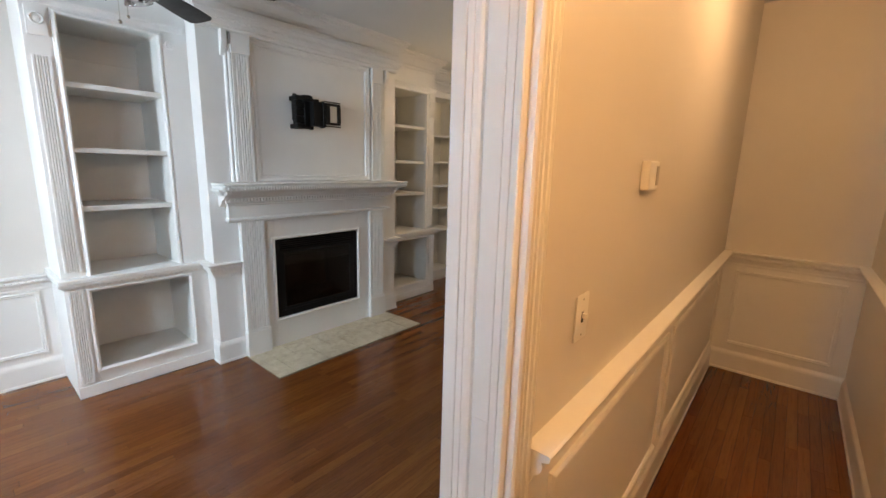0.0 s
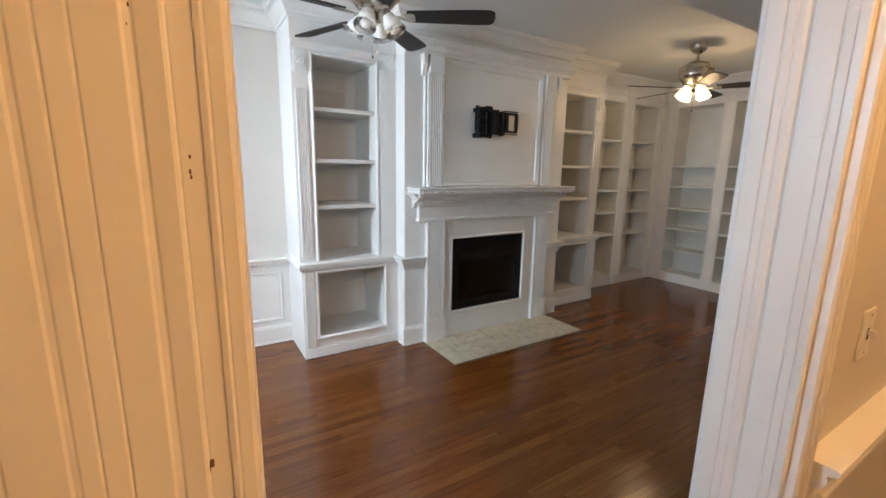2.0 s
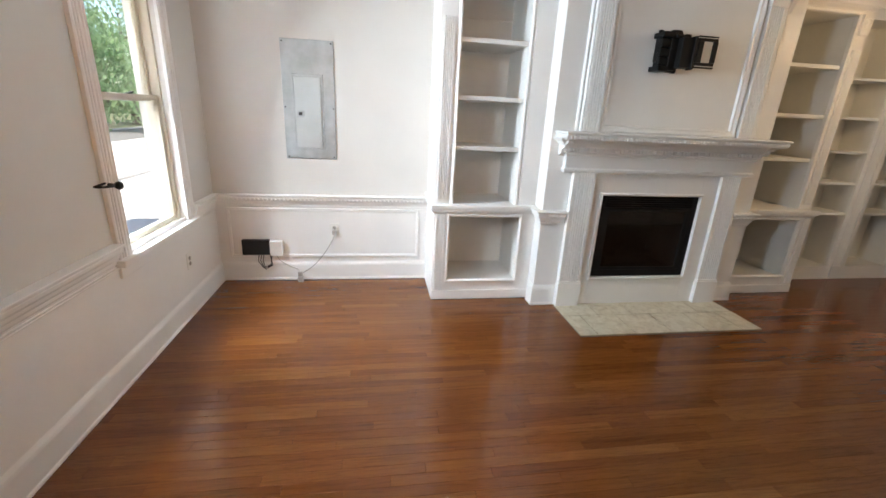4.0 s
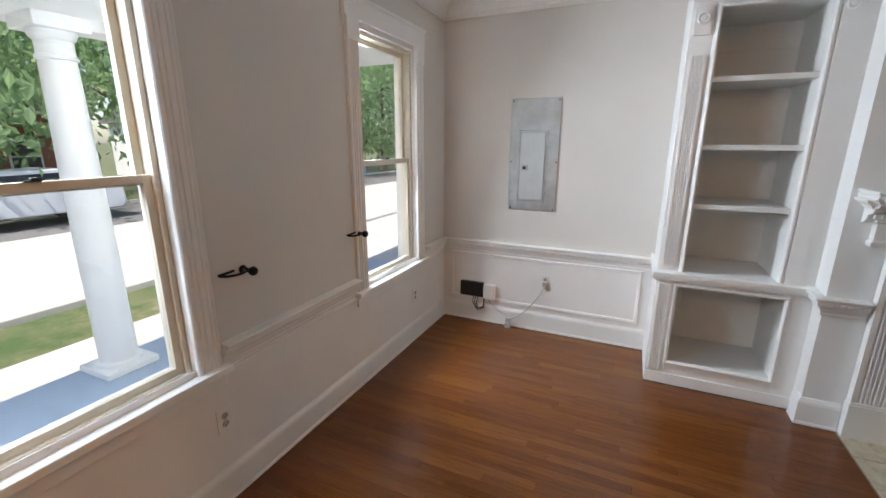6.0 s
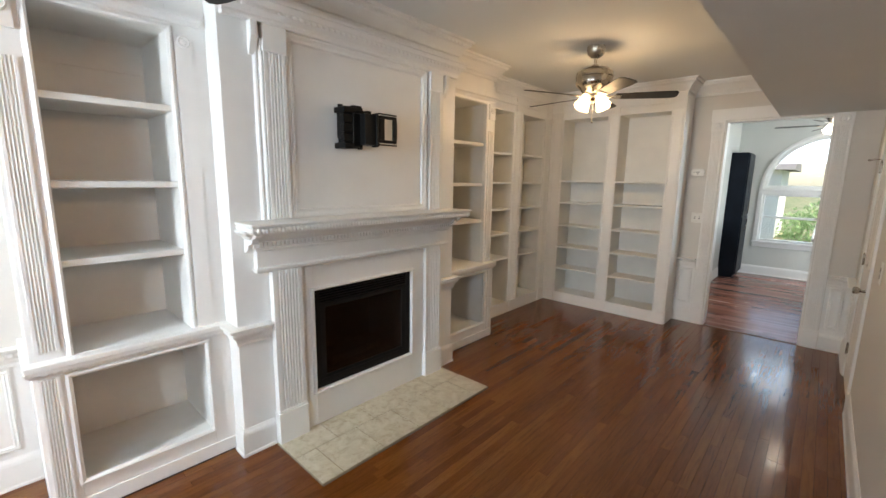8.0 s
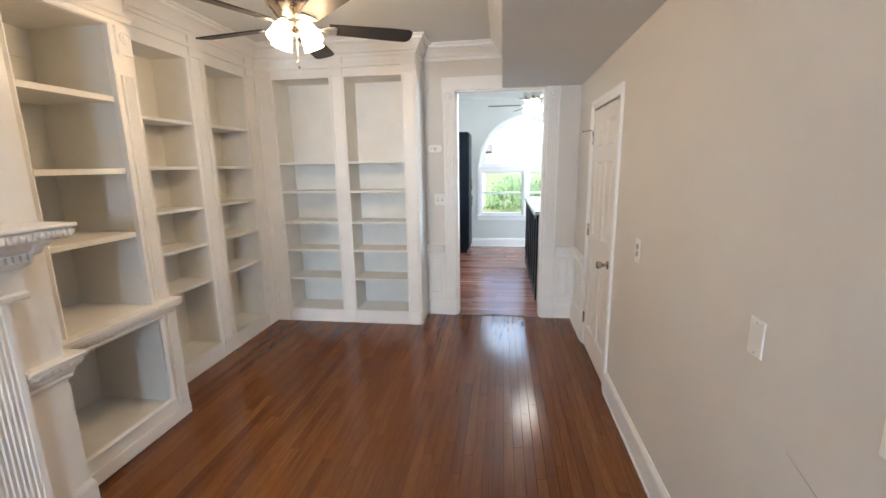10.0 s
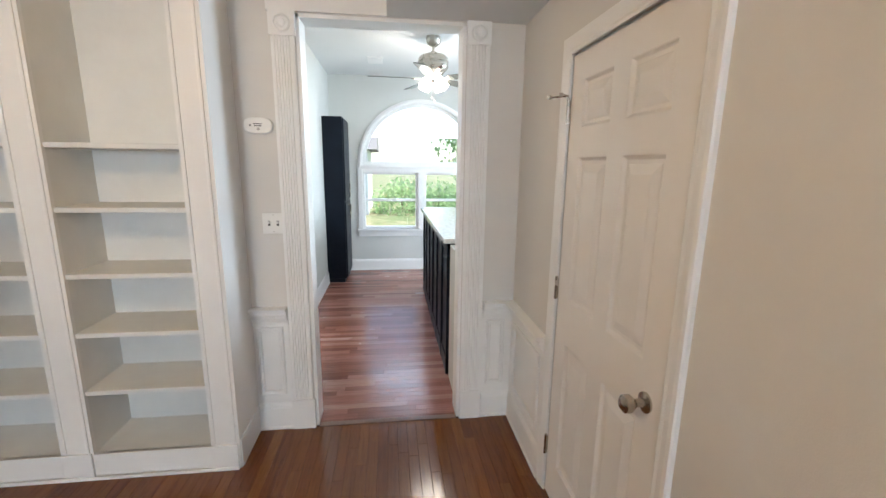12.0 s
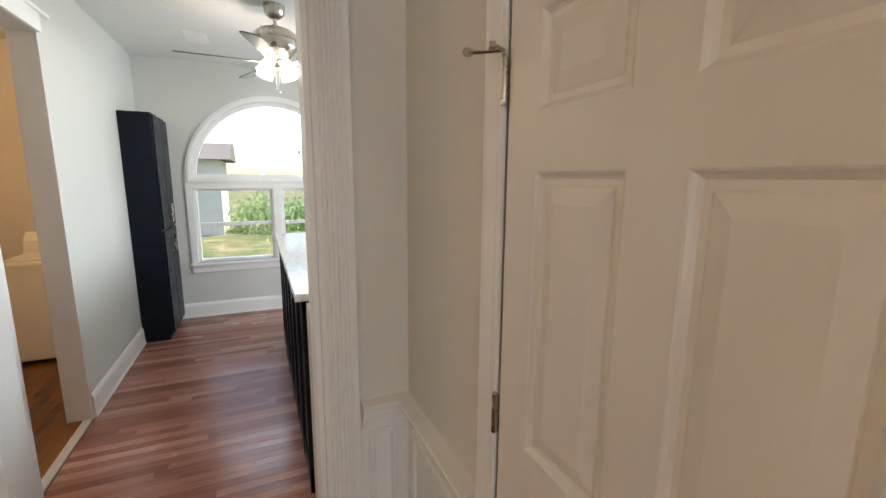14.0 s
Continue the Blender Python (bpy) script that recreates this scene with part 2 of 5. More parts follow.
# ---- mesh helpers ----
def box(bm, x0, x1, y0, y1, z0, z1):
    v = [bm.verts.new((x, y, z)) for z in (z0, z1) for x, y in ((x0, y0), (x1, y0), (x1, y1), (x0, y1))]
    for f in ((0, 3, 2, 1), (4, 5, 6, 7), (0, 1, 5, 4), (1, 2, 6, 5), (2, 3, 7, 6), (3, 0, 4, 7)):
        bm.faces.new([v[i] for i in f])
    return bm


def boxes(*rows):
    bm = bmesh.new()
    for r in rows:
        box(bm, *r)
    return bm


def prism(bm, poly, z0, z1, m=None):
    """A straight prism over a polygon; poly in x and y, counter-clockwise, or laid by m."""
    m = m or Matrix()
    lo = [bm.verts.new(m @ Vector((x, y, z0))) for x, y in poly]
    hi = [bm.verts.new(m @ Vector((x, y, z1))) for x, y in poly]
    n = len(poly)
    bm.faces.new(lo[::-1])
    bm.faces.new(hi)
    for i in range(n):
        bm.faces.new((lo[i], lo[(i + 1) % n], hi[(i + 1) % n], hi[i]))
    return bm


def sweep(bm, prof, path, closed=False):
    """A moulding: prof rows (out, z), carried along a level path with the room on its left; mitred corners."""
    n = len(path)
    rings = []
    for i, p in enumerate(path):
        p = Vector(p[:2])
        a = Vector(path[i - 1][:2]) if (i or closed) else None
        b = Vector(path[(i + 1) % n][:2]) if (i < n - 1 or closed) else None
        d0 = (p - a).normalized() if a is not None else None
        d1 = (b - p).normalized() if b is not None else None
        d0, d1 = d0 or d1, d1 or d0
        n0, n1 = Vector((-d0.y, d0.x)), Vector((-d1.y, d1.x))
        mit = (n0 + n1) / max(0.3, 1 + n0.dot(n1))
        rings.append([bm.verts.new((p.x + mit.x * o, p.y + mit.y * o, z)) for o, z in prof])
    k = len(prof)
    for i in range(n if closed else n - 1):
        a, b = rings[i], rings[(i + 1) % n]
        for j in range(k):
            bm.faces.new((a[j], b[j], b[(j + 1) % k], a[(j + 1) % k]))
    if not closed:
        bm.faces.new(rings[0])
        bm.faces.new(rings[-1][::-1])
    return bm


def frame_run(bm, prof, corners, origin, u, v, w):
    """A mitred picture-frame moulding: prof rows (inward, proud) around a rectangle or polygon in the plane u, v; w points out of the wall."""
    o, u, v, w = Vector(origin), Vector(u), Vector(v), Vector(w)
    n = len(corners)
    rings = []
    for i in range(n):
        p, a, b = Vector(corners[i]), Vector(corners[i - 1]), Vector(corners[(i + 1) % n])
        d0, d1 = (p - a).normalized(), (b - p).normalized()
        n0, n1 = Vector((-d0.y, d0.x)), Vector((-d1.y, d1.x))
        mit = (n0 + n1) / max(0.3, 1 + n0.dot(n1))
        rings.append([bm.verts.new(o + u * (p.x + mit.x * s) + v * (p.y + mit.y * s) + w * q) for s, q in prof])
    k = len(prof)
    for i in range(n):
        a, b = rings[i], rings[(i + 1) % n]
        for j in range(k):
            bm.faces.new((a[j], b[j], b[(j + 1) % k], a[(j + 1) % k]))
    return bm


def tube(bm, pts, r, sides=8):
    """A round bar through points."""
    pts = [Vector(p) for p in pts]
    rings = []
    up = Vector((0, 0, 1))
    for i, p in enumerate(pts):
        d = (pts[min(i + 1, len(pts) - 1)] - pts[max(i - 1, 0)]).normalized()
        a = d.cross(up if abs(d.z) < 0.95 else Vector((1, 0, 0))).normalized()
        b = d.cross(a)
        rr = r[i] if isinstance(r, (list, tuple)) else r
        rings.append([bm.verts.new(p + (a * math.cos(t) + b * math.sin(t)) * rr) for t in [2 * math.pi * k / sides for k in range(sides)]])
    for a, b in zip(rings, rings[1:]):
        for j in range(sides):
            bm.faces.new((a[j], a[(j + 1) % sides], b[(j + 1) % sides], b[j]))
    bm.faces.new(rings[0][::-1])
    bm.faces.new(rings[-1])
    return bm


def lathe(bm, prof, centre=(0, 0, 0), sides=24, m=None, cap=True):
    """A turned shape: prof rows (radius, height), about z through centre, or laid by m."""
    m = m or Matrix.Translation(centre)
    rings = [[bm.verts.new(m @ Vector((max(r, 0.0004) * math.cos(t), max(r, 0.0004) * math.sin(t), z))) for t in [2 * math.pi * k / sides for k in range(sides)]] for r, z in prof]
    for a, b in zip(rings, rings[1:]):
        for j in range(sides):
            bm.faces.new((a[j], a[(j + 1) % sides], b[(j + 1) % sides], b[j]))
    if cap:
        bm.faces.new(rings[0][::-1])
        bm.faces.new(rings[-1])
    return bm


def egg(bm, c, rx, ry, rz):
    """A small carved bead."""
    c = Vector(c)
    rows = []
    for ph in (-50, 0, 50):
        cp, sp = math.cos(radians(ph)), math.sin(radians(ph))
        rows.append([bm.verts.new(c + Vector((rx * cp * math.cos(t), ry * cp * math.sin(t), rz * sp))) for t in [2 * math.pi * k / 6 for k in range(6)]])
    for a, b in zip(rows, rows[1:]):
        for j in range(6):
            bm.faces.new((a[j], a[(j + 1) % 6], b[(j + 1) % 6], b[j]))
    bm.faces.new(rows[0][::-1])
    bm.faces.new(rows[-1])


def beads(bm, path, out, z, step=0.036, size=(0.0155, 0.0065, 0.012)):
    """Carved beads along a moulding."""
    for (x0, y0), (x1, y1) in zip(path, path[1:]):
        d = Vector((x1 - x0, y1 - y0))
        n = int(d.length / step)
        if not n:
            continue
        d.normalize()
        nx, ny = -d.y, d.x
        for i in range(n):
            s = (i + 0.5) * step
            sx, sy = (size[0], size[1]) if abs(d.x) > 0.5 else (size[1], size[0])
            egg(bm, (x0 + d.x * s + nx * out, y0 + d.y * s + ny * out, z), sx, sy, size[2])


def mesh(name, bm, mat, smooth=False):
    bmesh.ops.recalc_face_normals(bm, faces=bm.faces[:]) if len(bm.faces) < 60000 else None
    me = bpy.data.meshes.new(name)
    if smooth:
        for f in bm.faces:
            f.smooth = True
    bm.to_mesh(me)
    bm.free()
    me.materials.append(mat)
    return me


def part(name, bm, mat, parent=None, label="", smooth=False, bevel=0.0, kind=""):
    ob = new(name, mesh(name, bm, mat, smooth))
    if parent:
        ob.parent = parent
    if bevel:
        md = ob.modifiers.new("worn_edges", "BEVEL")
        md.width, md.segments, md.limit_method, md.angle_limit = bevel, 2, "ANGLE", radians(50)
    if smooth:
        ob.data.set_sharp_from_angle(angle=radians(38))
    return tagged(ob, label, kind=kind)


def pieces(name, rows, mat, parent=None, label="", bevel=0.0, build=None):
    """One part for each box of rows."""
    for r in rows:
        if parent:
            (build or part)(name, boxes(r), mat, parent, label, bevel=bevel)
        else:
            structure(name, boxes(r), mat, label, bevel=bevel)


def structure(name, bm, mat, label="", smooth=False, bevel=0.0):
    return tagged(part(name, bm, mat, None, label, smooth, bevel), kind="structure")


def thing(name, label, category, at=(0, 0, 0), group=""):
    ob = new(name)
    ob.empty_display_size = 0.1
    ob.matrix_world = Matrix.Translation(at)
    return tagged(ob, label, category, group)


def fluted(bm, w, d, z0, z1, m, n=5, plinth=0.0):
    """A fluted board w wide and d thick, standing up; its back lies on y=0 of m and its face looks to -y."""
    rim = w * 0.13
    step = (w - 2 * rim) / n
    pts = [(-w / 2, 0), (-w / 2, -d)]
    for i in range(n):
        x = -w / 2 + rim + i * step
        pts += [(x + step * 0.12, -d), (x + step * 0.3, -d + 0.006), (x + step * 0.7, -d + 0.006), (x + step * 0.88, -d)]
    pts += [(w / 2, -d), (w / 2, 0)]
    prism(bm, pts, z0, z1, m)


def rosette(bm, m, r=0.03):
    """A turned corner ornament, out along -y of m."""
    t = m @ pose(0, 0, 0, 90, 0, 0)
    lathe(bm, [(r, 0), (r, 0.006), (r * 0.82, 0.010), (r * 0.7, 0.004), (r * 0.5, 0.004), (r * 0.4, 0.010), (r * 0.15, 0.012)], m=t, sides=20)


CROWN = [(0, -0.15), (0.012, -0.15), (0.016, -0.125), (0.028, -0.118), (0.04, -0.095), (0.07, -0.055), (0.092, -0.04), (0.096, -0.022), (0.112, -0.016), (0.114, 0.0), (0, 0.0)]
CHAIR = [(0, -0.112), (0.010, -0.112), (0.014, -0.104), (0.014, -0.090), (0.022, -0.078), (0.026, -0.062), (0.036, -0.056), (0.044, -0.044), (0.046, -0.030), (0.042, -0.022), (0.060, -0.016), (0.063, -0.004), (0.058, 0.0), (0, 0.0)]
BASE = [(0, 0), (0.022, 0), (0.022, 0.012), (0.017, 0.02), (0.017, 0.135), (0.014, 0.15), (0.007, 0.165), (0.005, 0.172), (0, 0.172)]
PANEL = [(0, 0), (0, 0.010), (0.006, 0.014), (0.014, 0.010), (0.020, 0.012), (0.026, 0.004), (0.026, 0.0)]


def up(prof, z):
    return [(o, q + z) for o, q in prof]


# ---- shell of the place ----
WP = -0.022
WIN = [(0.05, 0.79), (2.04, 2.775)]
WZ0, WZ1 = 0.69, 2.32
bm = boxes((-0.18, 0, -2.2, WIN[0][0], -0.2, 3.0), (-0.18, 0, WIN[0][1], WIN[1][0], -0.2, 3.0), (-0.18, 0, WIN[1][1], 3.65, -0.2, 3.0))
for a, b in WIN:
    box(bm, -0.18, 0, a, b, -0.2, WZ0)
    box(bm, -0.18, 0, a, b, WZ1, 3.0)
structure("wall_front", bm, WALLP, "greige painted front wall with two tall window openings")
structure("wall_panel_side", boxes((0, 5.0, 3.42, 3.6, -0.2, 3.0), (5.0, 7.6, 3.48, 3.6, -0.2, 3.0), (0, 1.83, 3.33, 3.42, -0.2, 3.0)), WALLP, "greige painted wall behind the fireplace")
DY0, DY1, DZ = 0.31, 1.21, 2.365
structure("wall_kitchen_side", boxes((7.42, 7.57, DY1, 3.48, -0.2, 3.0), (7.42, 7.57, WP, DY0, -0.2, 3.0), (7.42, 7.57, DY0, DY1, DZ, 3.0), (7.42, 7.57, -2.4, -0.235, -0.2, 3.0)), WALLP, "greige painted end wall with the kitchen doorway")
CX0, CX1, CZ = 5.972, 6.758, 2.065
structure("wall_partition", boxes((2.215, CX0, -0.235, WP, -0.2, 3.0), (2.085, 2.215, -0.235, -0.074, -0.2, 3.0), (CX1, 7.57, -0.235, WP, -0.2, 3.0), (CX0, CX1, -0.235, WP, CZ, 3.0)), WALLP, "greige painted partition between room and hall")
structure("opening_header", boxes((0, 2.085, -0.235, WP, 2.50, 3.0)), WALLP, "painted header over the wide opening")
structure("soffit", boxes((2.085, 7.42, WP, 0.74, SOFFIT, 3.0)), CEILP, "boxed painted soffit under the stairs")
structure("ceiling", boxes((-0.18, 7.6, -2.4, 3.65, CEIL, 3.05)), CEILP, "flat off-white painted ceiling")
structure("hall_walls", boxes((-0.18, 3.0, -2.4, -2.2, -0.2, 3.0), (3.0, 3.15, -2.4, -1.07, -0.2, 3.0), (3.15, 5.6, -1.2, -1.07, -0.2, 3.0), (5.4, 5.6, -1.07, -0.235, -0.2, 3.0)), WALLP, "greige hall walls glowing under a warm lamp")
structure("closet_walls", boxes((5.6, 7.42, -1.2, -1.1, -0.2, 3.0)), WALLP, "plain closet back wall")
structure("floor", boxes((-0.18, 7.42, -2.4, 3.65, -0.25, -0.018), (7.42, 13.0, -2.6, 3.6, -0.25, -0.006)), UNDER, "strip wood floor through the rooms")
floor = bpy.data.objects["floor"]

ROOM = [(2.085, 0.74), (7.42, 0.74), (7.42, 1.55), (7.08, 1.55), (7.08, 3.16), (5.33, 3.16), (5.33, 2.87), (4.53, 2.87), (4.53, 2.70), (2.66, 2.70), (2.66, 2.87), (1.81, 2.87), (1.81, 3.33), (0.0, 3.33), (0.0, WP), (2.085, WP)]
bm = bmesh.new()
sweep(bm, up(CROWN, CEIL), ROOM[:-1])
beads(bm, ROOM[8:14], 0.098, CEIL - 0.045, 0.045, (0.021, 0.006, 0.014))
structure("crown_moulding", bm, TRIM, "white carved crown moulding")

bm = bmesh.new()
rail = [(1.81, 3.33), (0.0, 3.33), (0.0, 2.89)]
sweep(bm, up(CHAIR, 0.785), rail)
beads(bm, rail, 0.044, 0.748, 0.034)
sweep(bm, up(CHAIR, 0.785), [(0, 1.92), (0, 0.908)])
for z in (0.655, 0.640):
    sweep(bm, [(0, z), (0.010, z), (0.012, z + 0.005), (0.008, z + 0.010), (0, z + 0.010)], [(0, 3.33), (0, WP)])
sweep(bm, up(CHAIR, 0.785), [(7.42, 1.34), (7.42, 1.55)])
sweep(bm, up(CHAIR, 0.785), [(6.83, WP), (7.42, WP), (7.42, 0.17)])
structure("chair_rail", bm, TRIM, "white carved chair rail")

bm = bmesh.new()
for path in ([(1.83, 3.33), (0, 3.33), (0, WP)], [(2.217, WP), (5.9, WP)], [(6.83, WP), (7.42, WP), (7.42, 0.17)], [(7.42, 1.34), (7.42, 1.55)], [(5.4, -0.235), (2.165, -0.235)], [(3.15, -1.07), (5.4, -1.07), (5.4, -0.235)], [(0, -0.3), (0, -2.2), (3.0, -2.2), (3.0, -1.2)]):
    sweep(bm, BASE, path)
structure("baseboard", bm, TRIM, "white baseboard with a moulded cap")

# white wainscot skin under the chair rail, with picture-frame panels
for r in ((0.0, 1.81, 3.326, 3.33, 0.16, 0.73), (0.0, 0.004, 0.02, 3.326, 0.16, 0.72), (7.416, 7.42, WP, 0.175, 0.16, 0.73), (7.416, 7.42, 1.34, 1.55, 0.16, 0.73), (6.83, 7.416, WP, WP + 0.004, 0.16, 0.73),
          (2.165, 5.4, -0.239, -0.235, 0.16, 0.9), (5.396, 5.4, -1.07, -0.239, 0.16, 0.9), (3.15, 5.396, -1.07, -1.066, 0.16, 0.9)):
    structure("wainscot", boxes(r), TRIM, "white painted wainscot")
bm = bmesh.new()
frame_run(bm, PANEL, [(0.09, 0.215), (1.74, 0.215), (1.74, 0.665), (0.09, 0.665)], (0, 3.326, 0), (1, 0, 0), (0, 0, 1), (0, -1, 0))
for y0, y1 in ((0.03, 0.145), (1.37, 1.52)):
    frame_run(bm, PANEL, [(y0, 0.23), (y1, 0.23), (y1, 0.66), (y0, 0.66)], (7.416, 0, 0), (0, 1, 0), (0, 0, 1), (-1, 0, 0))
frame_run(bm, PANEL, [(6.9, 0.23), (7.35, 0.23), (7.35, 0.66), (6.9, 0.66)], (0, WP + 0.004, 0), (1, 0, 0), (0, 0, 1), (0, 1, 0))
for x0, x1 in ((2.30, 3.55), (3.66, 5.28)):
    frame_run(bm, PANEL, [(x0, 0.23), (x1, 0.23), (x1, 0.84), (x0, 0.84)], (0, -0.239, 0), (1, 0, 0), (0, 0, 1), (0, -1, 0))
frame_run(bm, PANEL, [(-0.98, 0.23), (-0.33, 0.23), (-0.33, 0.84), (-0.98, 0.84)], (5.396, 0, 0), (0, 1, 0), (0, 0, 1), (-1, 0, 0))
structure("panel_moulding", bm, TRIM, "white picture-frame panel mouldings")
bm = bmesh.new()
sweep(bm, up(CHAIR, 0.99), [(3.15, -1.07), (5.4, -1.07), (5.4, -0.235), (2.165, -0.235)])
structure("hall_chair_rail", bm, TRIM, "white chair rail along the hall")


# opening between hall and room: jamb, casings and the slim post
def shaped_board(bm, w, d, z0, z1, m):
    """A wide old casing: raised outer beads and shallow reeds."""
    pts = [(-w / 2, 0), (-w / 2, -d * 0.8), (-w / 2 + 0.006, -d), (-w * 0.40, -d), (-w * 0.36, -d * 0.62), (-w * 0.22, -d * 0.62), (-w * 0.19, -d * 0.86), (-w * 0.14, -d * 0.86), (-w * 0.11, -d * 0.6),
           (-w * 0.02, -d * 0.6), (0.0, -d * 0.86), (w * 0.05, -d * 0.86), (w * 0.08, -d * 0.6), (w * 0.22, -d * 0.62), (w * 0.26, -d * 0.9), (w * 0.34, -d * 0.9), (w * 0.37, -d * 0.7), (w * 0.44, -d), (w / 2 - 0.004, -d), (w / 2, -d * 0.8), (w / 2, 0)]
    prism(bm, pts, z0, z1, m)


def jamb_board(bm, w, d, z0, z1, m):
    """The old jamb: a flat, two fine quirks, a round, a deep step, a broad let-in flat and two narrow strips."""
    rows = [(0, 0), (0, -0.9), (0.02, -1), (0.215, -1), (0.222, -0.80), (0.235, -0.80), (0.245, -0.96), (0.325, -0.96), (0.332, -0.84), (0.36, -0.90), (0.41, -0.90), (0.45, -0.74), (0.475, -0.45), (0.50, -0.45),
            (0.515, -0.80), (0.765, -0.82), (0.772, -0.70), (0.785, -0.70), (0.79, -0.82), (0.882, -0.84), (0.888, -0.70), (0.902, -0.70), (0.907, -0.86), (0.985, -0.86), (1, -0.7), (1, 0)]
    prism(bm, [(-w / 2 + a * w, b * d) for a, b in rows], z0, z1, m)


def reeded_board(bm, w, d, z0, z1, m):
    """An old door casing: bead and chipped flat at one edge, then broad soft reeds parted by fine and by wide shallow grooves."""
    rows = [(0.130, 0), (0.130, -0.9), (0.117, -0.95), (0.1155, -0.85), (0.114, -0.95), (0.0915, -0.98), (0.090, -0.93), (0.0875, -0.93), (0.086, -0.98), (0.0785, -1), (0.0775, -0.93), (0.0765, -1), (0.0665, -1), (0.0655, -0.93), (0.0645, -1),
            (0.047, -1.02), (0.0455, -0.93), (0.0425, -0.88), (0.041, -0.95), (0.031, -1.02), (0.0295, -0.98), (0.0285, -0.88), (0.0275, -0.90), (0.0178, -0.90), (0.0172, -0.88), (0.0164, -0.97), (0.0135, -1.02), (0.0118, -0.94), (0.0112, -0.98), (0.004, -1.0), (0.001, -0.94), (0, -0.8), (0, 0)]
    prism(bm, [(w / 2 - a, b * d) for a, b in rows], z0, z1, m)


bm = bmesh.new()
jamb_board(bm, 0.157, 0.020, 0.0, 2.50, pose(2.085, -0.1565, 0, 0, 0, -90))
shaped_board(bm, 0.075, 0.020, 0.0, 2.60, pose(2.125, -0.235, 0))
shaped_board(bm, 0.10, 0.018, 0.0, 2.37, pose(2.142, -0.074, 0, 0, 0, 180))
structure("opening_casing", bm, TRIM, "white painted casing and jamb of the wide opening, worn at the edges", bevel=0.0015)
bm = boxes((0.985, 1.094, -0.222, -0.13, 0.0, 2.50))
reeded_board(bm, 0.13, 0.022, 0.0, 2.50, pose(1.037, -0.222, 0))
shaped_board(bm, 0.085, 0.010, 0.0, 2.50, pose(1.094, -0.176, 0, 0, 0, 90))
shaped_board(bm, 0.15, 0.014, 0.0, 2.50, pose(1.040, -0.13, 0, 0, 0, 180))
structure("opening_post", bm, TRIM, "white painted post with reeded casing, chipped along one edge", bevel=0.0015)
bm = bmesh.new()
rnd = random.Random(5)
for x, z, k in ((1.074, 1.405, 1.6), (1.078, 1.585, 1.0), (1.062, 1.50, 1.0), (1.088, 1.33, 2.0), (1.058, 1.655, 0.8), (1.084, 1.71, 1.2), (1.060, 1.21, 0.9)):
    for q in range(3):
        egg(bm, (x + rnd.uniform(-0.0012, 0.0012), -0.2418, z + rnd.uniform(-0.006, 0.006)), 0.0006 * k, 0.0004, 0.0020 * k * rnd.uniform(0.6, 1.2))
structure("paint_chip", bm, WOODEDGE, "small chips in the post's paint")
for z0, z1 in ((1.655, 1.765), (0.985, 1.075)):
    structure("jamb_patch", boxes((2.0680, 2.0696, -0.1955, -0.1625, z0, z1)), TRIM, "thin painted patch let into the jamb", bevel=0.0008)

# doorway to the kitchen
bm = bmesh.new()
for yc, rz in ((1.275, 0), (0.2425, 0)):
    m = pose(7.42, yc, 0, 0, 0, -90)
    fluted(bm, 0.118 if yc > 1 else 0.125, 0.022, 0.19, 2.25, m, 6)
    box(bm, 7.392, 7.42, yc - 0.066, yc + 0.066, 0.0, 0.19)
    box(bm, 7.390, 7.42, yc - 0.066, yc + 0.066, 2.25, 2.368)
    rosette(bm, pose(7.390, yc, 2.308, 0, 0, -90), 0.045)
box(bm, 7.396, 7.42, 0.74, 1.35, 2.368, 2.49)
box(bm, 7.42, 7.57, DY1 - 0.018, DY1, 0, DZ)
box(bm, 7.42, 7.57, DY0, DY0 + 0.018, 0, DZ)
box(bm, 7.42, 7.57, DY0, DY1, DZ - 0.018, DZ)
structure("kitchen_doorway_trim", bm, TRIM, "white fluted doorway casing with rosette corner blocks")
structure("threshold", boxes((7.40, 7.44, DY0 + 0.02, DY1 - 0.02, -0.018, 0.006)), WOODEDGE, "dark wood threshold strip in the doorway", bevel=0.002)

# windows of the front wall


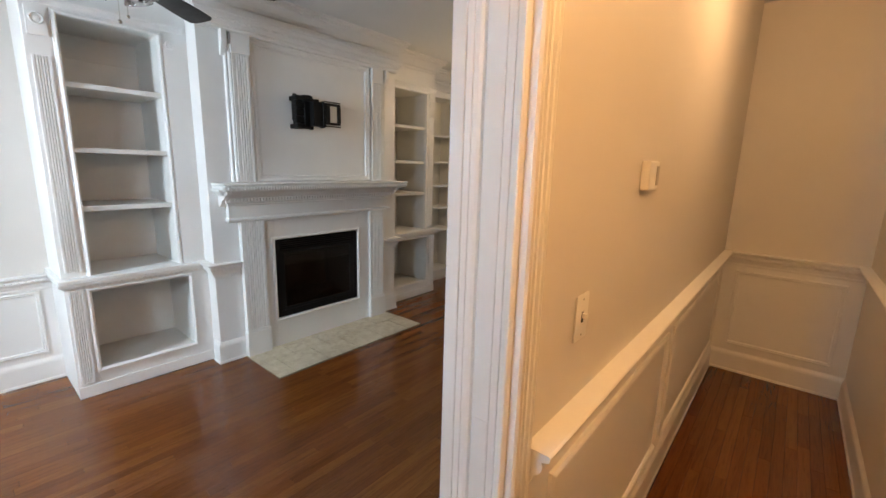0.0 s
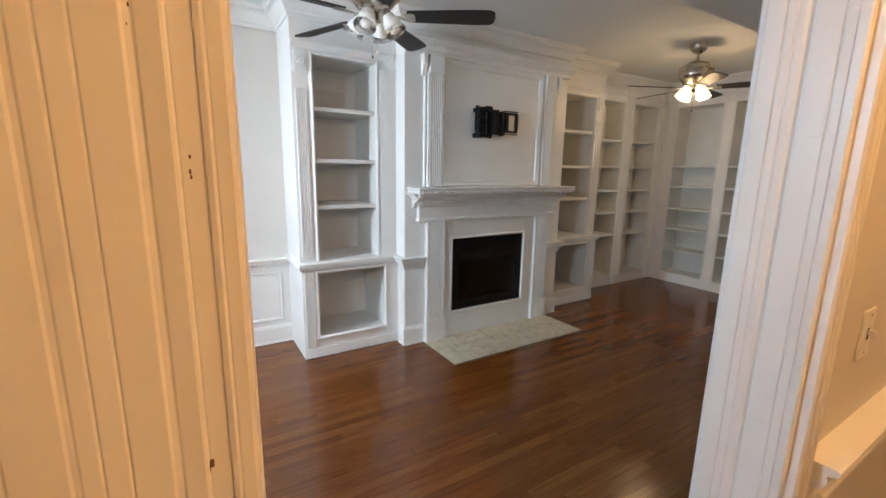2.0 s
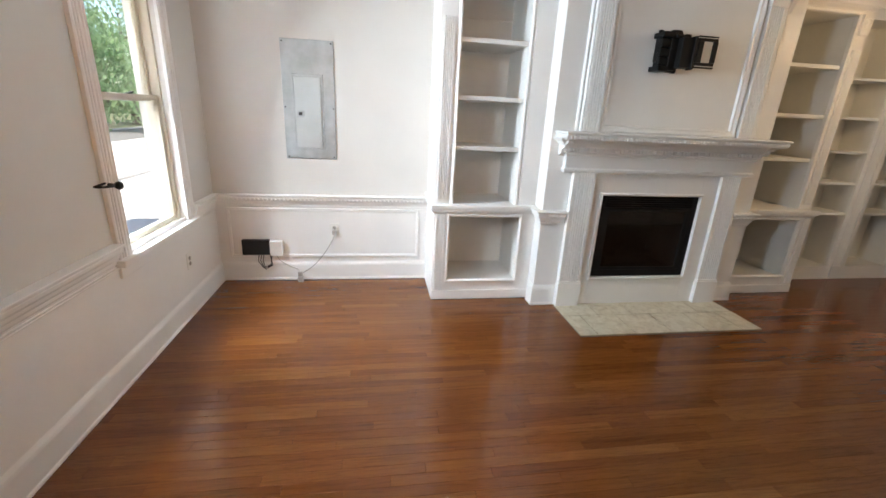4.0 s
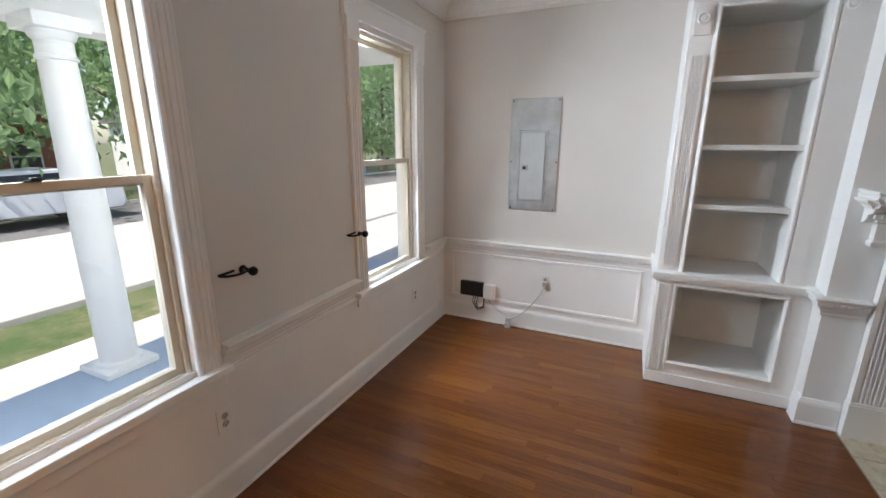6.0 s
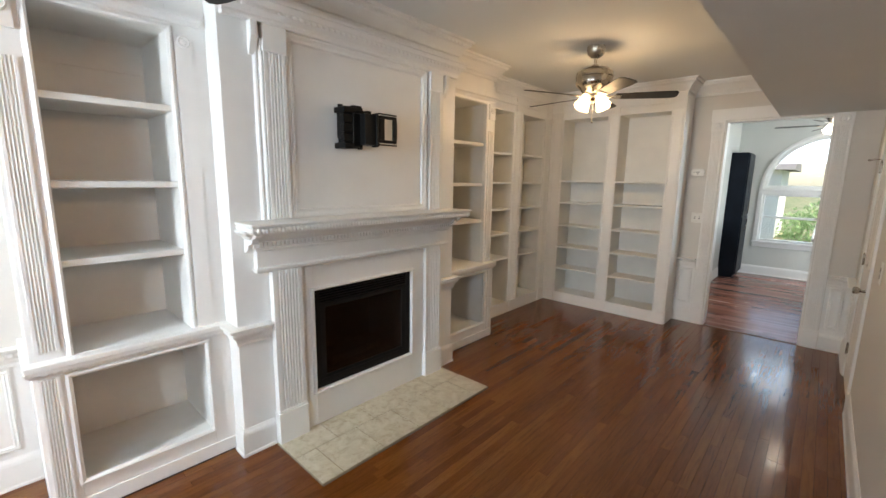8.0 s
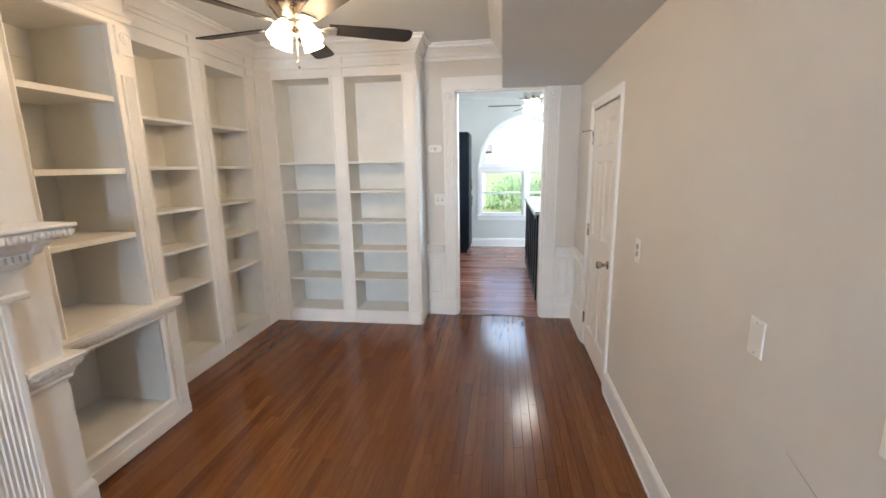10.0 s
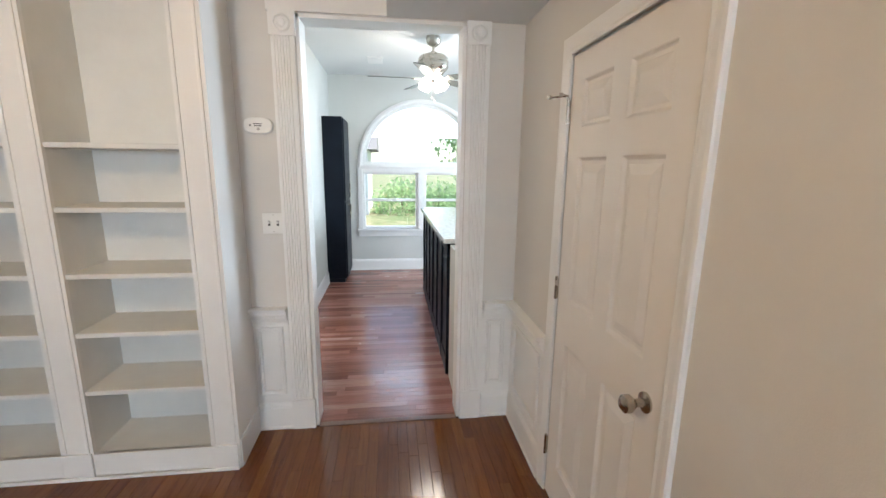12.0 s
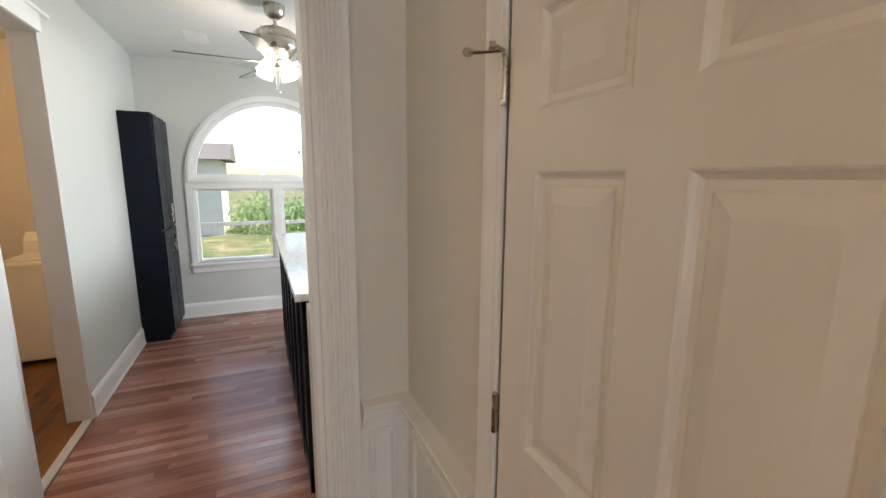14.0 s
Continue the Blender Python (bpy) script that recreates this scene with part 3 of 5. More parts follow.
def front_window(name, y0, y1, label):
    w = tagged(new(name), label, kind="structure")
    bm = bmesh.new()
    for s, yc in ((1, y1 + 0.056), (-1, y0 - 0.056)):
        shaped_board(bm, 0.112, 0.024, WZ0 - 0.02, 2.34, pose(0, yc, 0, 0, 0, 90))
        box(bm, 0, 0.030, yc - 0.059, yc + 0.059, 2.235, 2.355)
    box(bm, 0, 0.026, y0 - 0.13, y1 + 0.13, 2.355, 2.465)
    box(bm, 0, 0.034, y0 - 0.145, y1 + 0.145, 2.465, 2.485)
    part("casing", bm, TRIM, w, "white painted window casing")
    bm = boxes((-0.035, 0.055, y0 - 0.14, y1 + 0.14, WZ0 - 0.035, WZ0 + 0.001), (0.0, 0.02, y0 - 0.12, y1 + 0.12, WZ0 - 0.105, WZ0 - 0.035))
    part("window_sill", bm, TRIM, w, "white painted stool and apron", bevel=0.004)
    f = 0.022
    bm = boxes((-0.13, -0.03, y0, y0 + f, WZ0, WZ1), (-0.13, -0.03, y1 - f, y1, WZ0, WZ1), (-0.13, -0.03, y0 + f, y1 - f, WZ1 - f, WZ1), (-0.13, -0.03, y0 + f, y1 - f, WZ0, WZ0 + f))
    part("window_frame", bm, ALMOND, w, "almond vinyl window frame", bevel=0.002)
    mid, a, b = 1.515, y0 + f, y1 - f
    for nm, x0, x1, z0, z1 in (("upper_sash", -0.115, -0.085, mid - 0.02, WZ1 - f), ("lower_sash", -0.08, -0.045, WZ0 + f, mid + 0.02)):
        s = 0.030
        bm = boxes((x0, x1, a, a + s, z0, z1), (x0, x1, b - s, b, z0, z1), (x0, x1, a + s, b - s, z0, z0 + s), (x0, x1, a + s, b - s, z1 - s, z1))
        sash = part(nm, bm, ALMOND, w, "almond vinyl sash", bevel=0.002)
        g = part("pane", boxes(((x0 + x1) / 2 - 0.002, (x0 + x1) / 2 + 0.002, a + s, b - s, z0 + s, z1 - s)), GLASS, sash, "clear glass pane")
        g.visible_shadow = False
    part("sash_lock", boxes((-0.05, -0.03, (a + b) / 2 - 0.022, (a + b) / 2 + 0.022, mid + 0.02, mid + 0.026), (-0.04, -0.02, (a + b) / 2 - 0.008, (a + b) / 2 + 0.016, mid + 0.026, mid + 0.034)), DARKSLOT, w, "dark sash lock", bevel=0.003)
    return w


front_window("window_1", *WIN[0], "tall white-cased window with almond double-hung sashes beside the opening")
front_window("window_2", *WIN[1], "tall white-cased window with almond double-hung sashes near the room corner")


# ---- fireplace ----
FX = 3.57
pieces("chimney_breast", ((2.66, 3.135, 2.70, 3.42, 0, CEIL - 0.01), (4.005, 4.53, 2.70, 3.42, 0, CEIL - 0.01), (3.135, 4.005, 2.70, 3.42, 0.95, CEIL - 0.01), (3.135, 4.005, 2.70, 3.42, 0, 0.25), (3.135, 4.005, 3.2, 3.42, 0.25, 0.95)), TRIM, None, "white painted chimney breast")

fire = thing("fireplace", "white fireplace surround with fluted pilasters and a black insert", "fireplace", (FX, 2.70, 0))


def wpart(name, bm, mat, parent, label="", **kw):
    """A part built in world coordinates under a thing that stands elsewhere."""
    ob = part(name, bm, mat, parent, label, **kw)
    root = parent
    while root.parent:
        root = root.parent
    m = Matrix.Translation(-root.matrix_world.translation)
    ob.data.transform(m)
    return ob


for xc in (2.95, 4.24):
    bm = bmesh.new()
    fluted(bm, 0.185, 0.05, 0.22, 1.13, pose(xc, 2.695, 0), 7)
    wpart("pilaster", bm, TRIM, fire, "white fluted pilaster")
    wpart("plinth_block", boxes((xc - 0.10, xc + 0.10, 2.635, 2.695, 0, 0.21), (xc - 0.095, xc + 0.095, 2.64, 2.695, 0.21, 0.225)), TRIM, fire, "white plinth block", bevel=0.003)
pieces("surround_board", ((3.045, 3.135, 2.675, 2.70, 0, 1.13), (4.005, 4.145, 2.675, 2.70, 0, 1.13), (3.135, 4.005, 2.675, 2.70, 0.95, 1.13), (3.135, 4.005, 2.675, 2.70, 0.0, 0.25)), TRIM, fire, "white painted flat surround", 0.002, wpart)
bm = bmesh.new()
frame_run(bm, [(0, 0), (0, 0.012), (-0.012, 0.016), (-0.022, 0.008), (-0.022, 0)], [(3.135, 0.25), (4.005, 0.25), (4.005, 0.95), (3.135, 0.95)], (0, 2.675, 0), (1, 0, 0), (0, 0, 1), (0, -1, 0))
wpart("inner_trim", bm, TRIM, fire, "thin white bead round the insert")
MP = [(4.40, 2.70), (4.40, 2.655), (2.78, 2.655), (2.78, 2.70)]
bm = bmesh.new()
FRIEZE = [(-0.05, 1.125), (0.008, 1.125), (0.014, 1.135), (0.014, 1.15), (0.004, 1.16), (0.004, 1.25), (0.012, 1.258), (0.012, 1.268), (0.03, 1.276), (0.03, 1.312), (0.05, 1.322), (0.075, 1.35), (0.10, 1.366), (0.105, 1.38), (-0.05, 1.38)]
sweep(bm, FRIEZE, MP)
wpart("frieze", bm, TRIM, fire, "white moulded frieze under the shelf")
bm = bmesh.new()
for i in range(64):
    x = 2.775 + i * 0.026
    box(bm, x, x + 0.015, 2.613, 2.626, 1.284, 1.308)
wpart("dentil_course", bm, TRIM, fire, "course of small white dentils", kind="stuff")
bm = boxes((2.68, 4.51, 2.470, 2.70, 1.412, 1.428))
wpart("mantel_shelf", bm, TRIM, fire, "white mantel shelf", bevel=0.006)
bm = bmesh.new()
sweep(bm, [(-0.04, 1.366), (0, 1.366), (0.010, 1.372), (0.020, 1.384), (0.024, 1.397), (0.018, 1.408), (0.012, 1.412), (-0.04, 1.412)], [(4.48, 2.70), (4.48, 2.505), (2.71, 2.505), (2.71, 2.70)])
beads(bm, [(4.49, 2.70), (4.49, 2.49), (2.70, 2.49), (2.70, 2.70)], 0.012, 1.391, 0.022, (0.0125, 0.008, 0.017))
wpart("shelf_moulding", bm, TRIM, fire, "carved rope moulding")
for xc in (2.745, 4.435):
    bm = bmesh.new()
    prism(bm, [(0, 0), (-0.15, 0), (-0.155, -0.02), (-0.145, -0.035), (-0.115, -0.038), (-0.105, -0.06), (-0.085, -0.072), (-0.060, -0.078), (-0.048, -0.105), (-0.02, -0.125), (0, -0.13)], -0.02, 0.02, pose(xc, 2.698, 1.375) @ Matrix(((0, 0, 1, 0), (1, 0, 0, 0), (0, 1, 0, 0), (0, 0, 0, 1))))
    wpart("bracket", bm, TRIM, fire, "small scrolled bracket", bevel=0.003)
# insert
bm = boxes((3.14, 3.185, 2.685, 2.705, 0.255, 0.945), (3.955, 4.0, 2.685, 2.705, 0.255, 0.945), (3.185, 3.955, 2.685, 2.705, 0.255, 0.31))
for i in range(6):
    z = 0.84 + i * 0.018
    box(bm, 3.185, 3.955, 2.684 + 0.003 * (i % 2), 2.70, z, z + 0.010)
box(bm, 3.185, 3.955, 2.70, 2.706, 0.83, 0.945)
insert = wpart("insert_frame", bm, FIREBLACK, fire, "black metal louvred insert frame")
wpart("firebox", boxes((3.185, 3.20, 2.71, 3.19, 0.26, 0.84), (3.94, 3.955, 2.71, 3.19, 0.26, 0.84), (3.2, 3.94, 3.15, 3.19, 0.26, 0.84), (3.185, 3.955, 2.71, 3.19, 0.26, 0.30), (3.185, 3.955, 2.71, 3.19, 0.82, 0.84)), SOOT, fire, "dark firebrick lining")
bm = bmesh.new()
tube(bm, [(3.34, 2.85, 0.34), (3.82, 2.87, 0.35)], 0.035, 9)
tube(bm, [(3.30, 2.98, 0.35), (3.86, 2.96, 0.36)], 0.04, 9)
tube(bm, [(3.42, 2.86, 0.41), (3.62, 3.0, 0.42)], 0.03, 9)
wpart("gas_logs", bm, SOOT, fire, "dark ceramic logs", smooth=True)
g = wpart("glass_door", boxes((3.225, 3.915, 2.694, 2.698, 0.33, 0.82)), SMOKED, fire, "smoked glass door")
g.visible_shadow = False
bm = boxes((3.185, 3.225, 2.686, 2.70, 0.31, 0.84), (3.915, 3.955, 2.686, 2.70, 0.31, 0.84), (3.225, 3.915, 2.686, 2.70, 0.31, 0.335), (3.225, 3.915, 2.686, 2.70, 0.815, 0.84))
wpart("glass_frame", bm, BLACKM, fire, "black glass frame", bevel=0.002)

# overmantel
over = thing("overmantel", "white painted overmantel with slim fluted pilasters and a carved cornice", "overmantel", (FX, 2.70, 1.43))
for xc, s in ((2.945, -1), (4.265, 1)):
    bm = bmesh.new()
    fluted(bm, 0.125, 0.035, 1.43, 2.36, pose(xc, 2.70, 0), 5)
    wpart("pilaster", bm, TRIM, over, "slim white fluted pilaster")
    bm = boxes((xc - 0.07, xc + 0.07, 2.655, 2.70, 2.36, 2.50))
    wpart("capital_block", bm, TRIM, over, "white capital block", bevel=0.004)
    bm = bmesh.new()
    row = [(0.0625, 0), (0.0625, 0.024), (0.066, 0.029), (0.073, 0.031), (0.080, 0.028), (0.0845, 0.020), (0.0875, 0.016), (0.092, 0.019), (0.099, 0.021), (0.106, 0.018), (0.110, 0.011), (0.1115, 0)]
    prism(bm, [(s * a, -b) for a, b in row][::s], 1.43, 2.42, pose(xc, 2.70, 0))
    wpart("outer_bead", bm, TRIM, over, "white double bead strip")
    bm = bmesh.new()
    prism(bm, [(0, 0), (0, -0.17), (0.012, -0.175), (0.03, -0.13), (0.05, -0.08), (0.05, 0)], -0.02, 0.02, pose(xc + s * 0.115, 2.70, 2.505) @ Matrix(((0, 0, 1, 0), (-1, 0, 0, 0), (0, 1, 0, 0), (0, 0, 0, 1))))
    wpart("corbel", bm, TRIM, over, "small white corbel", bevel=0.004)
bm = bmesh.new()
frame_run(bm, [(0, 0), (0, 0.018), (0.012, 0.024), (0.03, 0.014), (0.045, 0.016), (0.055, 0)], [(3.02, 1.43), (4.18, 1.43), (4.18, 2.50), (3.01, 2.50)], (0, 2.70, 0), (1, 0, 0), (0, 0, 1), (0, -1, 0))
wpart("panel_moulding", bm, TRIM, over, "white panel moulding")
CORN = [(-0.03, 2.50), (0.004, 2.50), (0.01, 2.515), (0.006, 2.53), (0.02, 2.545), (0.045, 2.575), (0.05, 2.60), (0.058, 2.606), (0.058, 2.622), (-0.03, 2.622)]
bm = bmesh.new()
cpath = [(4.51, 2.70), (4.51, 2.66), (2.68, 2.66), (2.68, 2.70)]
sweep(bm, CORN, cpath)
beads(bm, cpath, 0.036, 2.56, 0.04, (0.019, 0.006, 0.013))
wpart("cornice", bm, TRIM, over, "white carved cornice")

# breast corner strips with rail block and base
bm = bmesh.new()
for a, b in (((2.845, 2.70), (2.66, 2.70)), ((4.53, 2.70), (4.345, 2.70))):
    path = ([a, b, (2.66, 2.80)] if a[0] < 3 else [(4.53, 2.80), a, b])
    sweep(bm, up(CHAIR, 0.815), path)
    beads(bm, [a, b], 0.044, 0.778, 0.034)
    sweep(bm, BASE, path)
structure("breast_rail_and_base", bm, TRIM, "white carved rail and base round the chimney breast corners")

# hearth of stone tiles
structure("hearth", boxes((2.84, 4.38, 2.145, 2.70, -0.018, 0.001)), GROUT, "cream stone tile hearth flush with the floor")
hearth = bpy.data.objects["hearth"]

# television bracket
tv = thing("tv_wall_mount", "black metal folding television bracket above the mantel", "tv mount", (3.6, 2.70, 2.0))
wpart("wall_plate", boxes((3.37, 3.55, 2.675, 2.699, 1.875, 1.905), (3.37, 3.55, 2.675, 2.699, 2.11, 2.14), (3.37, 3.40, 2.68, 2.699, 1.87, 2.15), (3.52, 3.55, 2.68, 2.699, 1.87, 2.15)), BLACKM, tv, "black wall plate", bevel=0.003)
pieces("folding_arm", ((3.325, 3.42, 2.56, 2.675, 2.085, 2.12), (3.325, 3.40, 2.56, 2.675, 1.865, 1.90), (3.33, 3.47, 2.575, 2.61, 1.905, 1.955), (3.33, 3.47, 2.575, 2.61, 1.965, 2.015), (3.33, 3.47, 2.575, 2.61, 2.025, 2.075)), BLACKM, tv, "black folding arm", 0.004, wpart)
bm = boxes((3.42, 3.50, 2.545, 2.60, 2.085, 2.105), (3.45, 3.57, 2.515, 2.575, 1.89, 2.085), (3.535, 3.55, 2.50, 2.56, 1.88, 2.095))
for z in (1.92, 1.96, 2.00, 2.04):
    lathe(bm, [(0.011, 0), (0.011, 0.012)], m=pose(3.555, 2.515, z, 90), sides=8)
wpart("pivot_body", boxes((3.355, 3.50, 2.60, 2.68, 1.885, 2.13), (3.335, 3.37, 2.59, 2.66, 1.93, 2.09), (3.40, 3.47, 2.57, 2.61, 1.875, 2.135), (3.49, 3.53, 2.55, 2.62, 1.91, 2.11)), BLACKM, tv, "black pivot body", bevel=0.006)
wpart("head_bracket", bm, BLACKM, tv, "black head bracket", bevel=0.004)
bm = boxes((3.56, 3.705, 2.50, 2.515, 2.065, 2.085), (3.56, 3.705, 2.50, 2.515, 1.91, 1.93), (3.675, 3.705, 2.495, 2.515, 1.93, 2.065), (3.56, 3.60, 2.50, 2.515, 1.93, 2.065), (3.555, 3.71, 2.505, 2.512, 2.09, 2.10), (3.555, 3.71, 2.505, 2.512, 1.893, 1.903))
wpart("vesa_frame", bm, BLACKM, tv, "black slotted screen frame", bevel=0.003)


# ---- bookcases ----
def hutch(name, x0, label, mirror=False):
    """The niche bookcase beside the chimney: a deeper base with an open bay, a carved counter, a tall open bay above."""
    t = thing(name, label, "bookcase", (x0, 3.33, 0))
    X = lambda a: (x0 + 0.82 - (a - x0)) if mirror else a
    def bp(nm, *rows, mat=SHELFW):
        for r in rows:
            wpart(nm, bx(r), mat, t)
    def bx(*rows):
        return boxes(*[(min(X(a), X(b)), max(X(a), X(b)), *r) for a, b, *r in rows])
    a, b = x0, x0 + 0.82
    ol, orr = x0 + 0.14, x0 + 0.735
    bm = bx((a, ol - 0.02, 2.835, 2.86, 0.08, 0.76), (orr, b + 0.03, 2.835, 2.86, 0.08, 0.76), (ol - 0.02, orr, 2.835, 2.86, 0.08, 0.175), (ol - 0.02, orr, 2.835, 2.86, 0.735, 0.76), (a, b + 0.03, 2.828, 2.86, 0.0, 0.08), (a, a + 0.02, 2.86, 3.40, 0, 0.78))
    wpart("base_frame", bm, TRIM, t, "white base frame", bevel=0.002)
    bm = bmesh.new()
    fluted(bm, 0.075, 0.014, 0.10, 0.74, pose(X(x0 + 0.055), 2.835, 0), 5)
    wpart("base_pilaster", bm, TRIM, t, "white fluted strip")
    bm = bmesh.new()
    oa, ob_ = sorted((X(ol - 0.01), X(orr - 0.01)))
    frame_run(bm, [(0, 0), (0, 0.016), (0.010, 0.018), (0.022, 0.008), (0.024, 0)], [(oa - 0.02, 0.16), (ob_ + 0.01, 0.16), (ob_ + 0.01, 0.745), (oa - 0.02, 0.745)], (0, 2.835, 0), (1, 0, 0), (0, 0, 1), (0, -1, 0))
    wpart("base_moulding", bm, TRIM, t, "white bead round the lower bay")
    bp("back_board", (a + 0.02, b, 3.36, 3.40, 0, 2.5))
    bp("side_board", (ol - 0.03, ol - 0.012, 2.86, 3.36, 0.08, 0.76), (orr, orr + 0.018, 2.86, 3.36, 0.08, 0.76))
    bp("bottom_board", (ol - 0.012, orr, 2.86, 3.36, 0.135, 0.155))
    # counter
    bm = bx((a - 0.025, b + 0.03, 2.80, 3.40, 0.79, 0.82))
    wpart("counter", bm, TRIM, t, "white counter board", bevel=0.005)
    pth = [(b, 2.83), (a, 2.83), (a, 3.33)] if not mirror else [(b, 3.16), (b, 2.83), (a, 2.83)]
    bm = bmesh.new()
    sweep(bm, [(0, 0.755), (0.006, 0.755), (0.012, 0.765), (0.024, 0.775), (0.027, 0.79), (0, 0.79)], pth)
    beads(bm, pth, 0.018, 0.775, 0.033, (0.0155, 0.0065, 0.011))
    wpart("counter_moulding", bm, TRIM, t, "carved rope edge")
    # upper part
    ul, ur = x0 + 0.155, x0 + 0.665
    bm = bx((a + 0.01, ul, 2.87, 2.89, 0.82, 2.60), (ur, b + 0.03, 2.87, 2.89, 0.82, 2.60), (ul, ur, 2.87, 2.89, 2.41, 2.60), (a, a + 0.015, 2.87, 3.40, 0.82, 2.79), (a, b + 0.03, 2.875, 2.89, 2.60, 2.79))
    wpart("upper_frame", bm, TRIM, t, "white upper frame", bevel=0.002)
    bm = bmesh.new()
    fluted(bm, 0.085, 0.014, 0.86, 2.16, pose(X(x0 + 0.065), 2.87, 0), 5)
    prism(bm, [(-0.045, 0), (-0.045, -0.02), (0.045, -0.02), (0.045, 0)], 2.27, 2.42, pose(X(x0 + 0.065), 2.87, 0))
    rosette(bm, pose(X(x0 + 0.065), 2.85, 2.36), 0.034)
    prism(bm, [(-0.04, 0), (-0.04, -0.018), (0.04, -0.018), (0.04, 0)], 0.82, 2.36, pose(X(x0 + 0.735), 2.87, 0))
    rosette(bm, pose(X(x0 + 0.735), 2.852, 2.36), 0.03)
    wpart("upper_pilaster", bm, TRIM, t, "white fluted strip with a rosette")
    oa, ob_ = sorted((X(ul), X(ur)))
    bm = bmesh.new()
    frame_run(bm, [(0, 0), (0, 0.012), (-0.010, 0.018), (-0.024, 0.010), (-0.028, 0)], [(oa, 0.822), (ob_, 0.822), (ob_, 2.41), (oa, 2.41)], (0, 2.87, 0), (1, 0, 0), (0, 0, 1), (0, -1, 0))
    wpart("upper_moulding", bm, TRIM, t, "white bead round the upper bay")
    bm = bmesh.new()
    sweep(bm, [(0, 2.45), (0.01, 2.45), (0.02, 2.47), (0.034, 2.48), (0.036, 2.495), (0, 2.50)], [(max(X(a), X(b)), 2.87), (min(X(a), X(b)), 2.87)])
    wpart("cap_moulding", bm, TRIM, t, "white cap moulding")
    bp("side_board", (ul - 0.018, ul, 2.89, 3.36, 0.82, 2.42), (ur, ur + 0.018, 2.89, 3.36, 0.82, 2.42))
    bp("top_board", (ul, ur, 2.89, 3.36, 2.41, 2.43))
    bp("batten", (ul, ur, 3.352, 3.36, 2.25, 2.258))
    for z in (1.275, 1.645, 2.04):
        bm = bx((ul, ur, 2.885, 3.36, z - 0.032, z))
        wpart("shelf", bm, SHELFW, t, bevel=0.003)
    return t


left_hutch = hutch("niche_bookcase", 1.81, "empty white niche bookcase between panel wall and chimney breast")
wpart("patched_plate", boxes((2.03, 2.10, 3.3575, 3.36, 0.44, 0.57)), SHELFW, left_hutch, "painted-over cover plate", bevel=0.001)
hutch("niche_bookcase", 4.53, "empty white niche bookcase between chimney breast and wall shelves", True)


def wall_bookcase(name, origin, rz, width, stiles, label, depth, shelf_rows, top=2.475, bottom=0.135):
    """Tall open shelving: x runs along the face, -y is out of the face. stiles: rows (x0, x1)."""
    m = pose(*origin, 0, 0, rz)
    t = thing(name, label, "bookcase")
    t.matrix_world = m
    bm = bmesh.new()
    for a, b in stiles:
        box(bm, a, b, 0, 0.022, 0.0, 2.66)
    cuts = [(stiles[i][1], stiles[i + 1][0]) for i in range(len(stiles) - 1)]
    for a, b in cuts:
        box(bm, a, b, 0, 0.022, 0.0, bottom)
        box(bm, a, b, 0, 0.022, top, 2.66)
    part("face_frame", bm, TRIM, t, "white face frame")
    bm = bmesh.new()
    for a, b in stiles:
        w = min(b - a, 0.14)
        c = (a + b) / 2
        box(bm, c - w * 0.5, c + w * 0.5, -0.014, 0, 0.0, 0.145)
        for s in (-1, 1):
            box(bm, c + s * w * 0.38 - 0.008, c + s * w * 0.38 + 0.008, -0.008, 0, 0.145, top + 0.02)
        prism(bm, [(c - w * 0.5, 0), (c - w * 0.5, -0.016), (c + w * 0.5, -0.016), (c + w * 0.5, 0)], top + 0.02, 2.655)
    part("stile_trim", bm, TRIM, t, "white beaded stile trim", bevel=0.003)
    bm = boxes((0, width, -0.020, 0, 2.56, 2.585), (0, width, -0.012, 0, 2.585, 2.60))
    part("top_trim", bm, TRIM, t, "white top trim", bevel=0.003)
    part("back_board", boxes((0.02, width, depth - 0.012, depth, 0, 2.66)), SHELFW, t)
    for a, b in cuts:
        pieces("side_board", ((a - 0.018, a, 0.022, depth - 0.012, 0, top + 0.02), (b, b + 0.018, 0.022, depth - 0.012, 0, top + 0.02)), SHELFW, t)
        part("top_board", boxes((a, b, 0.022, depth - 0.012, top, top + 0.02)), SHELFW, t)
    for a, b in cuts:
        for z in [bottom] + shelf_rows:
            part("shelf", boxes((a, b, 0.010, depth - 0.012, z - 0.024, z)), SHELFW, t, bevel=0.003)
    part("kick_moulding", boxes((0, width, -0.018, -0.014, 0, 0.018)), TRIM, t, "quarter-round at the floor")
    return t


wall_bookcase("wall_shelves", (5.33, 3.16, 0), 0, 1.75, [(0.0, 0.27), (0.82, 1.03), (1.56, 1.75)], "white painted empty built-in shelves beside the chimney breast", 0.31, [0.72, 1.03, 1.335, 1.655, 2.0])
wall_bookcase("wall_shelves", (7.08, 3.16, 0), -90, 1.61, [(0.0, 0.18), (0.76, 0.91), (1.475, 1.61)], "empty white built-in shelves beside the kitchen doorway", 0.33, [0.48, 0.785, 1.08, 1.395, 1.685])
structure("bookcase_side", boxes((7.08, 7.42, 1.542, 1.55, 0, 2.66), (7.09, 7.42, 1.536, 1.542, 0, 0.16)), TRIM, "white end panel of the built-in shelves")
structure("bookcase_frieze", boxes((7.092, 7.42, 1.555, 3.16, 2.66, 2.79), (5.34, 7.08, 3.172, 3.48, 2.66, 2.79), (5.33, 5.338, 2.87, 3.18, 0.0, 2.79)), TRIM, "white frieze over the built-in shelves")


